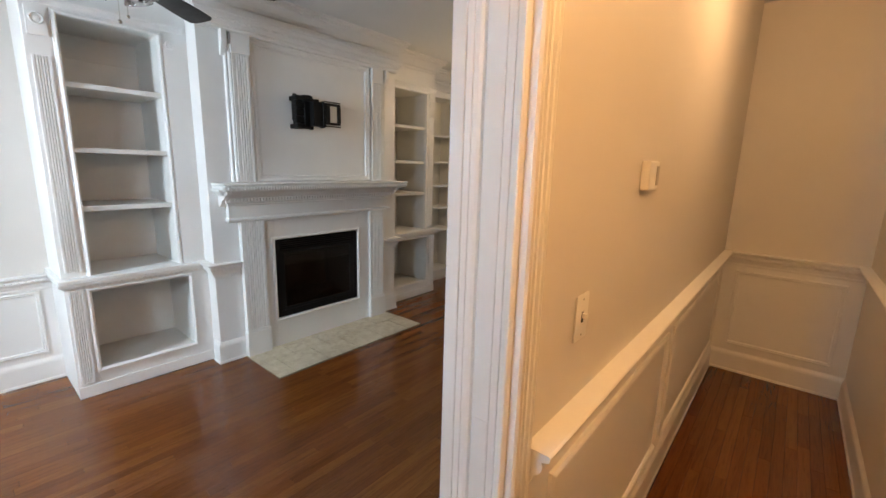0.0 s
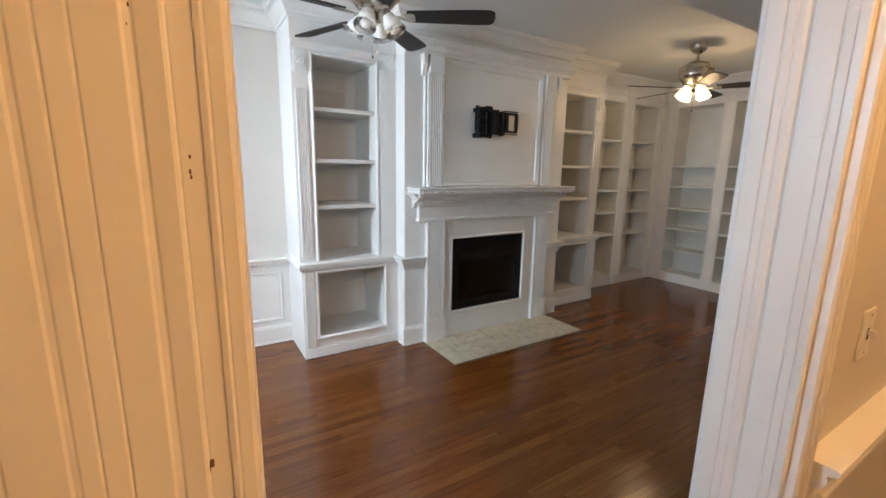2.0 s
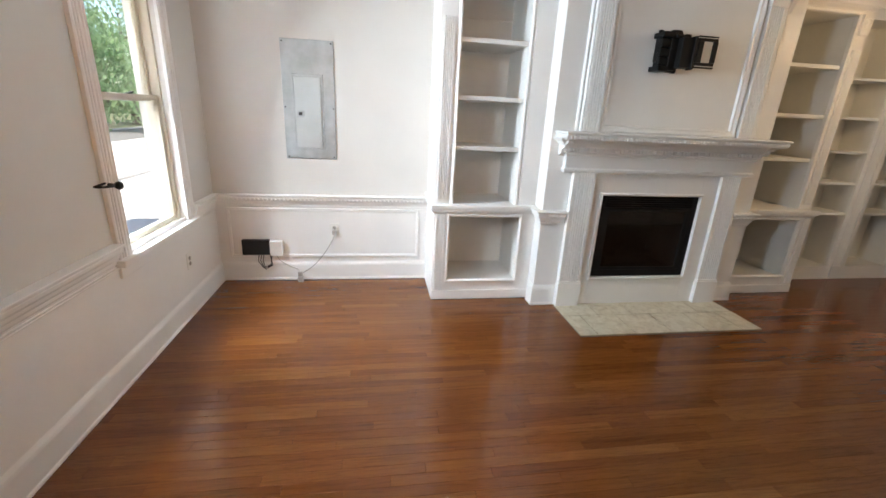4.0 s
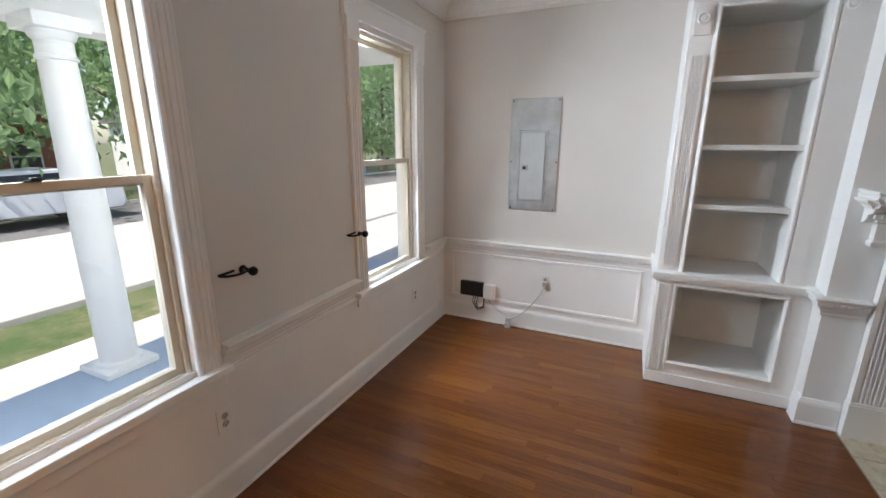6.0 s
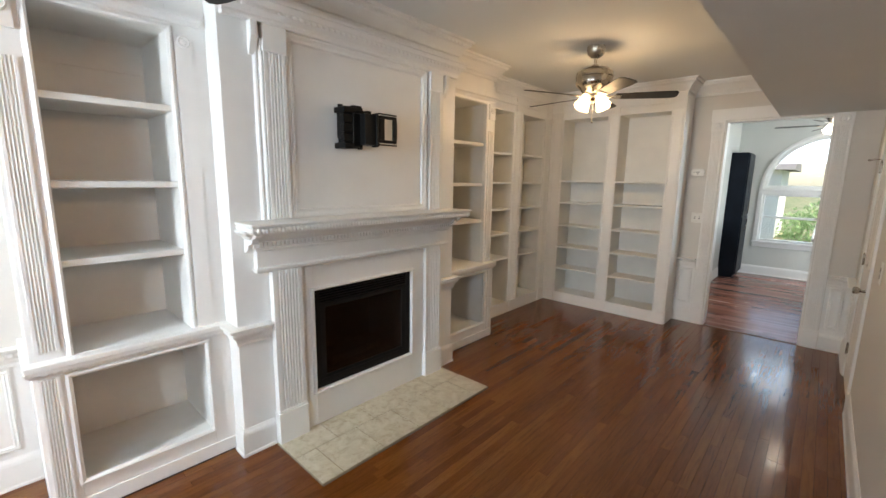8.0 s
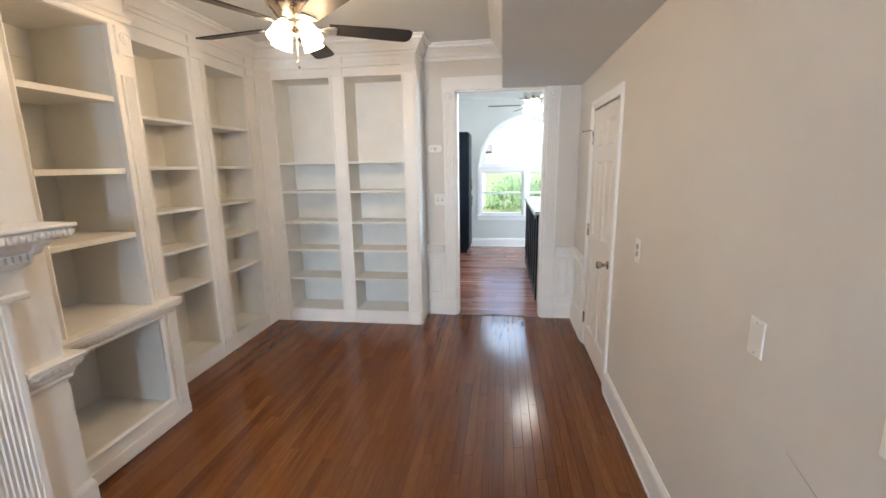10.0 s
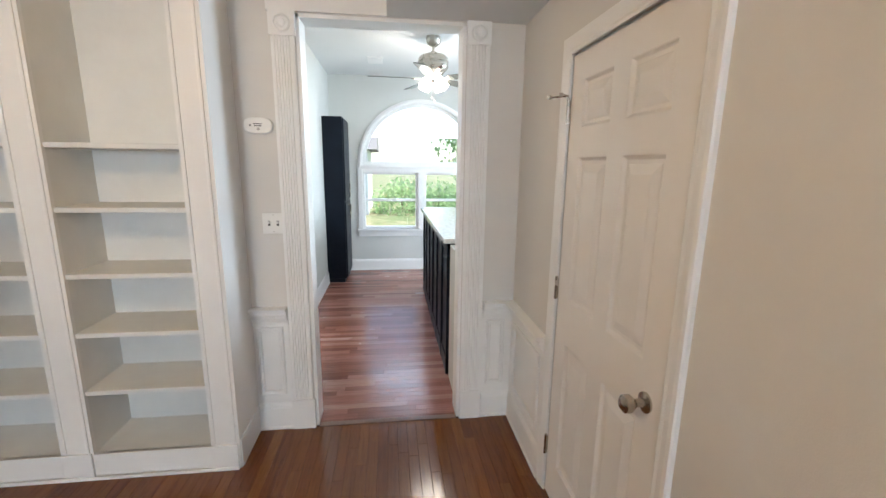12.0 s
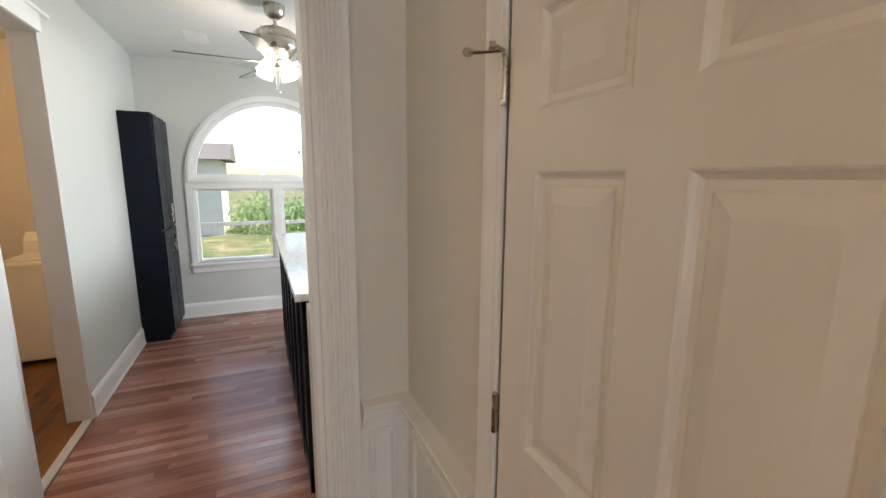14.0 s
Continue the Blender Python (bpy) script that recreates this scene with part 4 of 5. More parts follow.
# ---- doors ----
def six_panel_leaf(w, h, d):
    """A moulded six-panel leaf: x 0..w, its face at y=0 looking to +y."""
    st, mid = 0.105 * w / 0.76, 0.10
    px = [(st, (w - mid) / 2), ((w + mid) / 2, w - st)]
    pz = [(0.20, 0.825), (1.02, 1.63), (1.745, 1.93)]
    bm = bmesh.new()
    xs = sorted({0, w, *[v for p in px for v in p]})
    zs = sorted({0, h, *[v for p in pz for v in p]})
    for i in range(len(xs) - 1):
        for j in range(len(zs) - 1):
            x0, x1, z0, z1 = xs[i], xs[i + 1], zs[j], zs[j + 1]
            if (x0, x1) in px and (z0, z1) in pz:
                steps = [(0, 0), (0.004, -0.002), (0.008, -0.007), (0.014, -0.0118), (0.026, -0.0118), (0.030, -0.0095), (0.056, -0.0015), (0.060, -0.0005)]
                rings = [[bm.verts.new((x, y, z)) for x, z in ((x0 + o, z0 + o), (x1 - o, z0 + o), (x1 - o, z1 - o), (x0 + o, z1 - o))] for o, y in steps]
                for a, b in zip(rings, rings[1:]):
                    for k in range(4):
                        bm.faces.new((a[k], a[(k + 1) % 4], b[(k + 1) % 4], b[k]))
                bm.faces.new(rings[-1])
            else:
                bm.faces.new([bm.verts.new((x, 0, z)) for x, z in ((x0, z0), (x1, z0), (x1, z1), (x0, z1))])
    bmesh.ops.remove_doubles(bm, verts=bm.verts[:], dist=0.0001)
    box(bm, 0, w, -d, -0.012, 0, h)
    for r in ((0, 0.002, -0.013, 0, 0, h), (w - 0.002, w, -0.013, 0, 0, h), (0, w, -0.013, 0, h - 0.002, h), (0, w, -0.013, 0, 0, 0.002)):
        box(bm, *r)
    return bm


door = thing("closet_door", "cream white six-panel closet door, closed, in the long partition", "door", (5.985, -0.022, 0.012))
tagged(door, kind="structure")
part("leaf", six_panel_leaf(0.76, 2.035, 0.035), DOORP, door, "cream six-panel door leaf")
bm = bmesh.new()
lathe(bm, [(0.032, 0), (0.032, 0.006), (0.014, 0.010), (0.012, 0.035), (0.020, 0.042), (0.028, 0.055), (0.027, 0.072), (0.016, 0.080)], m=pose(0.068, 0, 0.90, -90), sides=20)
part("knob", bm, NICKEL, door, "satin nickel knob", smooth=True)
part("latch_plate", boxes((-0.004, 0.0, -0.03, -0.004, 0.86, 0.94)), NICKEL, door, "metal latch plate")
for z in (0.25, 1.05, 1.82):
    bm = boxes((0.762, 0.778, -0.002, 0.004, z - 0.045, z + 0.045))
    lathe(bm, [(0.007, z - 0.05), (0.007, z + 0.05), (0.004, z + 0.056)], (0.766, 0.010, 0), sides=10)
    hinge = part("hinge", bm, NICKEL, door, "worn metal hinge")
bm = bmesh.new()
tube(bm, [(0.766, 0.012, 1.882), (0.79, 0.05, 1.880), (0.80, 0.075, 1.878)], 0.004, 6)
tube(bm, [(0.766, 0.012, 1.882), (0.745, 0.045, 1.882)], 0.004, 6)
lathe(bm, [(0.009, 0), (0.009, 0.014)], m=pose(0.80, 0.075, 1.878, -90, 0, 20), sides=10)
lathe(bm, [(0.009, 0), (0.009, 0.014)], m=pose(0.745, 0.045, 1.882, -90, 0, -30), sides=10)
part("hinge_stop", bm, NICKEL, door, "small hinge-pin door stop", smooth=True)
bm = bmesh.new()
SIMPLE = [(0, 0), (0, 0.008), (-0.008, 0.012), (-0.02, 0.010), (-0.05, 0.018), (-0.066, 0.018), (-0.07, 0.012), (-0.07, 0)]
frame_run(bm, SIMPLE, [(CX0 + 0.004, -0.2), (CX1 - 0.004, -0.2), (CX1 - 0.004, CZ - 0.006), (CX0 + 0.004, CZ - 0.006)], (0, WP, 0), (1, 0, 0), (0, 0, 1), (0, 1, 0))
bmesh.ops.bisect_plane(bm, geom=bm.verts[:] + bm.edges[:] + bm.faces[:], plane_co=(0, 0, 0), plane_no=(0, 0, -1), clear_outer=True)
box(bm, CX0 + 0.004, CX0 + 0.018, -0.235, -0.025, 0, CZ)
box(bm, CX1 - 0.0125, CX1 - 0.004, -0.235, -0.040, 0, CZ)
box(bm, CX0 + 0.0042, 5.9846, -0.060, -0.0205, 0, CZ - 0.006)
box(bm, CX0, CX1, -0.235, -0.040, CZ - 0.014, CZ)
structure("closet_door_casing", bm, TRIM, "white door casing")


# ---- ceiling fans ----
def ceiling_fan(at, ceil, spin, shade_mat, blade_mat, label, zb=2.39, kit=4, shade_label="", clear=False, radius=0.66, kit_turn=45):
    f = thing("ceiling_fan", label, "ceiling fan", (at[0], at[1], ceil))
    d = zb - ceil
    bm = bmesh.new()
    lathe(bm, [(0.074, -0.001), (0.076, -0.025), (0.066, -0.065), (0.036, -0.09), (0.014, -0.096)], sides=28)
    part("canopy", bm, NICKEL, f, "brushed metal canopy", smooth=True)
    bm = bmesh.new()
    lathe(bm, [(0.0125, -0.07), (0.0125, d + 0.265), (0.03, d + 0.26), (0.03, d + 0.23)], sides=14)
    part("downrod", bm, NICKEL, f, "short metal downrod", smooth=True)
    bm = bmesh.new()
    lathe(bm, [(0.05, d + 0.235), (0.118, d + 0.226), (0.142, d + 0.206), (0.150, d + 0.196), (0.151, d + 0.118), (0.146, d + 0.098), (0.118, d + 0.072), (0.100, d + 0.050), (0.060, d + 0.012)], sides=36)
    lathe(bm, [(0.151, d + 0.172), (0.1535, d + 0.169), (0.1535, d + 0.160), (0.151, d + 0.157)], sides=36, cap=False)
    part("motor_housing", bm, NICKEL, f, "brushed metal motor housing", smooth=True)
    bm = bmesh.new()
    lathe(bm, [(0.055, d + 0.04), (0.072, d + 0.03), (0.074, d + 0.005), (0.055, d - 0.02), (0.02, d - 0.035), (0.012, d - 0.05)], sides=28)
    part("light_kit_hub", bm, NICKEL, f, "metal light kit hub", smooth=True)
    for i in range(5):
        m = pose(0, 0, d, 0, 0, spin + 72 * i) @ pose(0, 0, 0, -12, 0, 0)
        bm = bmesh.new()
        prism(bm, [(0.10, -0.02), (0.14, -0.012), (0.17, -0.03), (0.205, -0.045), (0.225, -0.03), (0.225, 0.03), (0.205, 0.045), (0.17, 0.03), (0.14, 0.012), (0.10, 0.02)], -0.006, 0.0, m)
        part("blade_iron", bm, NICKEL, f, "metal blade iron", bevel=0.002)
        bm = bmesh.new()
        prism(bm, [(0.18, -0.052), (0.55, -0.068), (0.632, -0.066), (0.655, -0.045), (radius, 0.0), (0.655, 0.045), (0.632, 0.066), (0.55, 0.068), (0.18, 0.052)], 0.0, 0.007, m)
        part("blade", bm, blade_mat, f, "fan blade", bevel=0.002)
    for i in range(kit):
        a = kit_turn + 360 / kit * i
        m = pose(0, 0, d + 0.01, 0, 0, a) @ pose(0.060, 0, 0.02, 0, 150, 0) @ Matrix.Scale(1.0, 4)
        bm = bmesh.new()
        tube(bm, [(0.05 * math.cos(radians(a)), 0.05 * math.sin(radians(a)), d + 0.015), (0.085 * math.cos(radians(a)), 0.085 * math.sin(radians(a)), d + 0.005)], 0.011, 8)
        lathe(bm, [(0.022, -0.01), (0.024, 0.03), (0.019, 0.036)], m=m, sides=16)
        part("lamp_holder", bm, NICKEL, f, "metal lamp holder", smooth=True)
        bm = bmesh.new()
        for side in (0, -0.0025):
            lathe(bm, [(0.024 + side, 0.02), (0.034 + side, 0.04), (0.046 + side, 0.075), (0.054 + side, 0.115), (0.060 + side, 0.135)], m=m, sides=24, cap=False)
        bmesh.ops.bridge_loops(bm, edges=[e for e in bm.edges if e.is_boundary and all(((m.inverted() @ v.co).z > 0.13) for v in e.verts)])
        s = part("shade", bm, shade_mat, f, shade_label, smooth=True)
        s.visible_shadow = False
        bm = bmesh.new()
        lathe(bm, [(0.012, 0.03), (0.013, 0.05), (0.026, 0.075), (0.030, 0.092), (0.024, 0.112), (0.008, 0.122)], m=m, sides=16)
        b = part("bulb", bm, BULB_OFF if clear else shade_mat, f, "glass bulb", smooth=True)
        b.visible_shadow = False
    bm = bmesh.new()
    tube(bm, [(0.02, 0.01, d - 0.05), (0.022, 0.012, d - 0.17)], 0.0012, 5)
    egg(bm, (0.022, 0.012, d - 0.175), 0.008, 0.008, 0.009)
    tube(bm, [(-0.015, -0.01, d - 0.05), (-0.017, -0.012, d - 0.205)], 0.0012, 5)
    egg(bm, (-0.017, -0.012, d - 0.21), 0.009, 0.009, 0.010)
    part("pull_chain", bm, NICKEL, f, "pull chains with small pendants")
    return f


ceiling_fan(FAN_FRONT, CEIL, -32, GLASS, BLADE, "unlit metal ceiling fan with dark blades and clear glass shades", shade_label="clear glass shade", clear=True)
ceiling_fan(FAN_BACK, CEIL, 9, SHADE_WARM, BLADE, "lit metal ceiling fan with dark blades near the kitchen doorway", shade_label="glowing frosted shade", kit_turn=67)
ceiling_fan(FAN_KITCHEN, KCEIL, 20, SHADE_COOL, BLADEK, "lit metal kitchen ceiling fan with grey blades", zb=2.46, shade_label="glowing frosted shade")

hl = thing("hall_ceiling_light", "warm glass dome ceiling light in the hall", "ceiling light", (HALL_LAMP[0], HALL_LAMP[1], CEIL))
bm = bmesh.new()
lathe(bm, [(0.15, -0.001), (0.15, -0.03)], sides=28)
part("base_ring", bm, NICKEL, hl, "metal ring", smooth=True)
bm = bmesh.new()
lathe(bm, [(0.14, -0.03), (0.13, -0.07), (0.09, -0.10), (0.03, -0.115)], sides=28)
o = part("dome", bm, SHADE_WARM, hl, "glowing glass dome", smooth=True)
o.visible_shadow = False

# ---- wall things of the room ----
ep = thing("electrical_panel", "grey metal electrical panel cover above the chair rail", "electrical panel", (0.82, 3.33, 1.55))
bm = boxes((0.618, 1.024, 3.318, 3.3295, 1.092, 2.005))
wpart("cover", bm, STEEL, ep, "dull galvanised cover with mottled tone", bevel=0.004)
bm = boxes((0.712, 0.915, 3.308, 3.318, 1.185, 1.735))
wpart("panel_door", bm, STEELP, ep, "grey enamelled breaker door", bevel=0.004)
bm = bmesh.new()
frame_run(bm, [(0, 0), (0, 0.004), (-0.010, 0.004), (-0.012, 0)], [(0.705, 1.178), (0.922, 1.178), (0.922, 1.742), (0.705, 1.742)], (0, 3.318, 0), (1, 0, 0), (0, 0, 1), (0, -1, 0))
wpart("door_rim", bm, STEEL, ep, "raised metal rim")
wpart("latch", boxes((0.725, 0.78, 3.300, 3.308, 1.43, 1.475)), STEEL, ep, "metal latch", bevel=0.003)
wpart("latch_slot", boxes((0.738, 0.765, 3.2975, 3.300, 1.44, 1.465)), DARKSLOT, ep, "dark latch grip")
for x, z in ((0.636, 1.985), (1.006, 1.985), (0.632, 1.50), (1.010, 1.50), (0.64, 1.11), (1.004, 1.11)):
    bm = bmesh.new()
    lathe(bm, [(0.006, 0), (0.006, 0.003)], m=pose(x, 3.318, z, 90), sides=10)
    wpart("screw", bm, DARKSLOT, ep)


def outlet(m, label, kind="duplex", w=0.078, h=0.122):
    """A wall plate: its back on y=0 of m, its face looks to -y."""
    t = thing("wall_outlet" if kind == "duplex" else ("light_switch" if kind == "switch" else "blank_plate"), label, "outlet" if kind == "duplex" else ("light switch" if kind == "switch" else "wall plate"))
    t.matrix_world = m
    bm = boxes((-w / 2, w / 2, -0.006, 0.0, -h / 2, h / 2))
    part("plate", bm, PLASTIC, t, "white plastic plate", bevel=0.003)
    if kind == "duplex":
        for s in (-1, 1):
            bm = bmesh.new()
            lathe(bm, [(0.0165, 0), (0.0165, 0.003)], m=pose(0, -0.006, s * 0.02, 90), sides=16)
            r = part("socket", bm, CABLE, t, "socket face")
            part("slots", boxes((-0.007, -0.005, -0.0098, -0.009, s * 0.02 - 0.003, s * 0.02 + 0.006), (0.005, 0.007, -0.0098, -0.009, s * 0.02 - 0.003, s * 0.02 + 0.006), (-0.002, 0.002, -0.0098, -0.009, s * 0.02 - 0.011, s * 0.02 - 0.007)), DARKSLOT, r)
    elif kind == "switch":
        n = 2 if w > 0.1 else 1
        for i in range(n):
            x = (i - (n - 1) / 2) * 0.046
            part("slot", boxes((x - 0.006, x + 0.006, -0.0068, -0.006, -0.014, 0.014)), DARKSLOT, t)
            part("toggle", boxes((x - 0.0045, x + 0.0045, -0.020, -0.006, -0.002, 0.011)), PLASTIC, t, "small toggle", bevel=0.001)
    for s in (-1, 1) if kind != "duplex" else (0,):
        bm = bmesh.new()
        lathe(bm, [(0.003, 0), (0.003, 0.0012)], m=pose(0, -0.006, s * 0.047, 90), sides=8)
        part("screw", bm, CABLE, t)
    return t


outlet(pose(0.982, 3.326, 0.47), "white duplex outlet with a plug in it, on the wainscot")
outlet(pose(0.004, 2.72, 0.40, 0, 0, 90), "white duplex outlet low on the front wall")
outlet(pose(0.004, 0.88, 0.42, 0, 0, 90), "white duplex outlet low under the window")
outlet(pose(3.83, WP, 1.12, 0, 0, 180), "white duplex outlet on the plain partition", w=0.085, h=0.14)
outlet(pose(5.42, WP, 1.15, 0, 0, 180), "white duplex outlet on the partition beside the closet door", w=0.076, h=0.14)
outlet(pose(4.30, WP, 1.115, 0, 0, 180), "white blank plate on the partition", kind="blank", w=0.07, h=0.115)
outlet(pose(7.42, 1.385, 1.275, 0, 0, -90), "white double light switch beside the kitchen doorway", kind="switch", w=0.118, h=0.118)
outlet(pose(2.42, -0.235, 1.22), "white light switch on the hall wall", kind="switch")

det = thing("gas_alarm", "white oval alarm on the wall above the light switch", "alarm", (7.42, 1.425, 1.80))
bm = bmesh.new()
prism(bm, [(0.072 * math.copysign(abs(math.cos(t)) ** 0.6, math.cos(t)), 0.042 * math.copysign(abs(math.sin(t)) ** 0.7, math.sin(t))) for t in [2 * math.pi * k / 32 for k in range(32)]], 0, 0.030, pose(0, 0, 0, 90, 0, -90))
part("body", bm, PLASTIC, det, "white plastic body", bevel=0.006)
part("grille", boxes((-0.0315, -0.030, -0.022, 0.022, 0.006, 0.010), (-0.0315, -0.030, -0.018, 0.018, -0.004, 0.0), (-0.0315, -0.030, 0.034, 0.042, -0.004, 0.004)), DARKSLOT, det, "dark slots")
bm = bmesh.new()
lathe(bm, [(0.008, 0), (0.008, 0.003)], m=pose(-0.030, -0.002, -0.018, 90, 0, -90), sides=12)
part("button", bm, CABLE, det, "test button")

th = thing("thermostat", "white thermostat with a narrow grey screen on the hall wall", "thermostat", (2.86, -0.235, 1.575))
part("body", boxes((-0.05, 0.05, -0.028, 0, -0.045, 0.045)), PLASTIC, th, "white plastic body", bevel=0.005)
part("screen", boxes((0.020, 0.046, -0.030, -0.028, -0.030, 0.030)), CABLE, th, "grey screen strip")


def tieback(y, z, turn, label):
    """A black iron curtain holdback on the front wall."""
    t = thing("curtain_holdback", label, "curtain holdback", (0.0, y, z))
    bm = bmesh.new()
    lathe(bm, [(0.020, 0), (0.021, 0.006), (0.012, 0.016), (0.010, 0.05), (0.018, 0.056), (0.022, 0.068), (0.018, 0.08), (0.006, 0.085)], m=pose(0, 0, 0, 0, 90, 0), sides=16)
    part("rose", bm, BLACKM, t, "black iron rose", smooth=True)
    bm = bmesh.new()
    pts = [(0.03, 0, 0)]
    for k in range(9):
        a = radians(180 * k / 8)
        pts.append((0.03 + 0.045 * math.sin(a) + 0.02 * k / 8, turn * (0.02 + 0.07 * (1 - math.cos(a))), 0.004 + 0.016 * k / 8))
    pts.append((0.058, turn * 0.09, 0.026))
    tube(bm, pts, 0.006, 8)
    part("hook", bm, BLACKM, t, "black curved hook", smooth=True)
    return t


tieback(1.075, 1.085, -1, "black iron curtain holdback beside the first window")
tieback(1.955, 1.085, -1, "black iron curtain holdback beside the corner window")

bx = thing("cable_modem", "black and white network boxes low in the corner with looped cables", "modem", (0.36, 3.326, 0.32))
wpart("black_box", boxes((0.195, 0.425, 3.285, 3.326, 0.245, 0.385)), BLACKP, bx, "black plastic box", bevel=0.006)
wpart("white_box", boxes((0.430, 0.535, 3.27, 3.326, 0.24, 0.375)), PLASTIC, bx, "white plastic box", bevel=0.006)
bm = bmesh.new()
for k in range(3):
    tube(bm, [(0.33 + 0.02 * k, 3.30, 0.245), (0.32 + 0.02 * k, 3.29, 0.19), (0.36 + 0.01 * k, 3.285, 0.13 - 0.01 * k), (0.42 + 0.01 * k, 3.29, 0.15), (0.43, 3.30, 0.20), (0.42 + 0.01 * k, 3.305, 0.245)], 0.0045, 7)
wpart("cables", bm, BLACKP, bx, "black looped cables", smooth=True)
cord = thing("power_cord", "grey power cord from the outlet to a plug on the floor", "cable", (0.75, 3.28, 0.0))
bm = bmesh.new()
tube(bm, [(0.985, 3.30, 0.45), (0.985, 3.275, 0.43), (0.96, 3.275, 0.37), (0.90, 3.285, 0.27), (0.82, 3.285, 0.17), (0.76, 3.27, 0.12), (0.70, 3.26, 0.085)], 0.005, 8)
tube(bm, [(0.48, 3.28, 0.25), (0.50, 3.285, 0.20), (0.58, 3.29, 0.14), (0.66, 3.28, 0.11), (0.68, 3.265, 0.06)], 0.004, 8)
wpart("cord", bm, CABLE, cord, "grey cord", smooth=True)
wpart("plug", boxes((0.965, 1.005, 3.285, 3.32, 0.43, 0.475)), CABLE, cord, "grey plug", bevel=0.006)
wpart("adapter", boxes((0.655, 0.705, 3.235, 3.275, 0.003, 0.055), (0.66, 0.70, 3.24, 3.27, 0.055, 0.10)), CABLE, cord, "small grey adapter resting by the baseboard", bevel=0.005)


# ---- kitchen and laundry ----
KX = 11.4
LX0, LX1, LZ = 8.50, 9.29, 2.45
structure("kitchen_wall_laundry", boxes((7.57, LX0, 1.60, 1.74, -0.2, 3.0), (LX1, KX, 1.60, 1.74, -0.2, 3.0), (LX0, LX1, 1.60, 1.74, LZ, 3.0)), KWALL, "pale kitchen wall with a doorway to the laundry")
structure("kitchen_ceiling", boxes((7.57, 11.7, -2.6, 3.6, KCEIL, 3.05)), CEILP, "flat white kitchen ceiling")
structure("kitchen_walls_plain", boxes((7.57, 8.5, -2.6, -2.4, -0.2, 3.0), (10.1, KX, -2.6, -2.4, -0.2, 3.0), (8.5, 10.1, -2.6, -2.4, -0.2, 1.0), (8.5, 10.1, -2.6, -2.4, 2.3, 3.0)), KWALL, "plain pale kitchen wall")
structure("laundry_walls", boxes((7.57, 11.7, 3.45, 3.6, -0.2, 3.0), (11.3, KX, 1.74, 3.45, -0.2, 3.0)), WALLP, "greige laundry walls")
bm = boxes((7.57, 7.59, DY1, DY1 + 0.11, 0, DZ + 0.1), (LX0 - 0.10, LX0, 1.58, 1.60, 0, LZ + 0.11), (LX0, LX1, 1.58, 1.60, LZ, LZ + 0.11),
           (LX0, LX0 + 0.015, 1.60, 1.74, 0, LZ), (LX1 - 0.015, LX1, 1.60, 1.74, 0, LZ), (LX0 - 0.12, LX1 + 0.12, 1.572, 1.60, LZ + 0.11, LZ + 0.135))
structure("laundry_doorway_trim", bm, TRIM, "white painted doorway casing", bevel=0.003)
structure("laundry_threshold", boxes((LX0 + 0.015, LX1 - 0.006, 1.60, 1.65, -0.018, 0.004)), CONCRETE, "pale worn threshold strip")
bm = bmesh.new()
sweep(bm, BASE, [(KX, -2.4), (KX, 1.60), (LX1, 1.60)])
sweep(bm, BASE, [(11.3, 1.74), (11.3, 3.45), (7.6, 3.45)])
structure("kitchen_baseboard", bm, TRIM, "white baseboard")

# end wall with the arched window over two sash windows
WC, WR, WZA, WZB, WSP = 0.27, 0.88, 0.64, 1.50, 1.61
bm = boxes((KX, KX + 0.16, -2.6, WC - WR, -0.2, 3.0), (KX, KX + 0.16, WC + WR, 3.6, -0.2, 3.0), (KX, KX + 0.16, WC - WR, WC + WR, -0.2, WZA), (KX, KX + 0.16, WC - WR, WC + WR, WZB, WSP))
arch = [(WC + WR * math.cos(math.pi * k / 32), WSP + WR * math.sin(math.pi * k / 32)) for k in range(33)]
for (y0, z0), (y1, z1) in zip(arch, arch[1:]):
    v = [bm.verts.new((x, y, z)) for x in (KX, KX + 0.16) for y, z in ((y0, z0), (y0, 3.0), (y1, 3.0), (y1, z1))]
    for f in ((0, 1, 2, 3), (7, 6, 5, 4), (0, 3, 7, 4), (1, 5, 6, 2), (0, 4, 5, 1), (3, 2, 6, 7)):
        bm.faces.new([v[i] for i in f])
structure("kitchen_wall_window", bm, KWALL, "pale kitchen end wall with an arched window")
kw = tagged(new("kitchen_window"), "white arched window over a pair of sash windows", kind="structure")
bm = bmesh.new()
poly = [(WC - WR, WSP)] + [(WC + WR, WSP)] + arch[1:-1]
frame_run(bm, [(0, 0), (0, 0.02), (-0.03, 0.026), (-0.062, 0.018), (-0.062, 0)], poly, (KX, 0, 0), (0, 1, 0), (0, 0, 1), (-1, 0, 0))
box(bm, KX - 0.018, KX, WC - WR - 0.065, WC - WR, WZA - 0.02, WSP)
box(bm, KX - 0.018, KX, WC + WR, WC + WR + 0.065, WZA - 0.02, WSP)
part("casing", bm, TRIM, kw, "white casing")
part("window_sill", boxes((KX - 0.05, KX + 0.1, WC - WR - 0.08, WC + WR + 0.08, WZA - 0.03, WZA), (KX - 0.018, KX, WC - WR - 0.065, WC + WR + 0.065, WZA - 0.11, WZA - 0.03)), TRIM, kw, "white sill", bevel=0.004)
bm = boxes((KX - 0.012, KX, WC - WR, WC + WR, 1.49, 1.56))
part("transom_trim", bm, TRIM, kw, "white transom trim", bevel=0.004)
bm = bmesh.new()
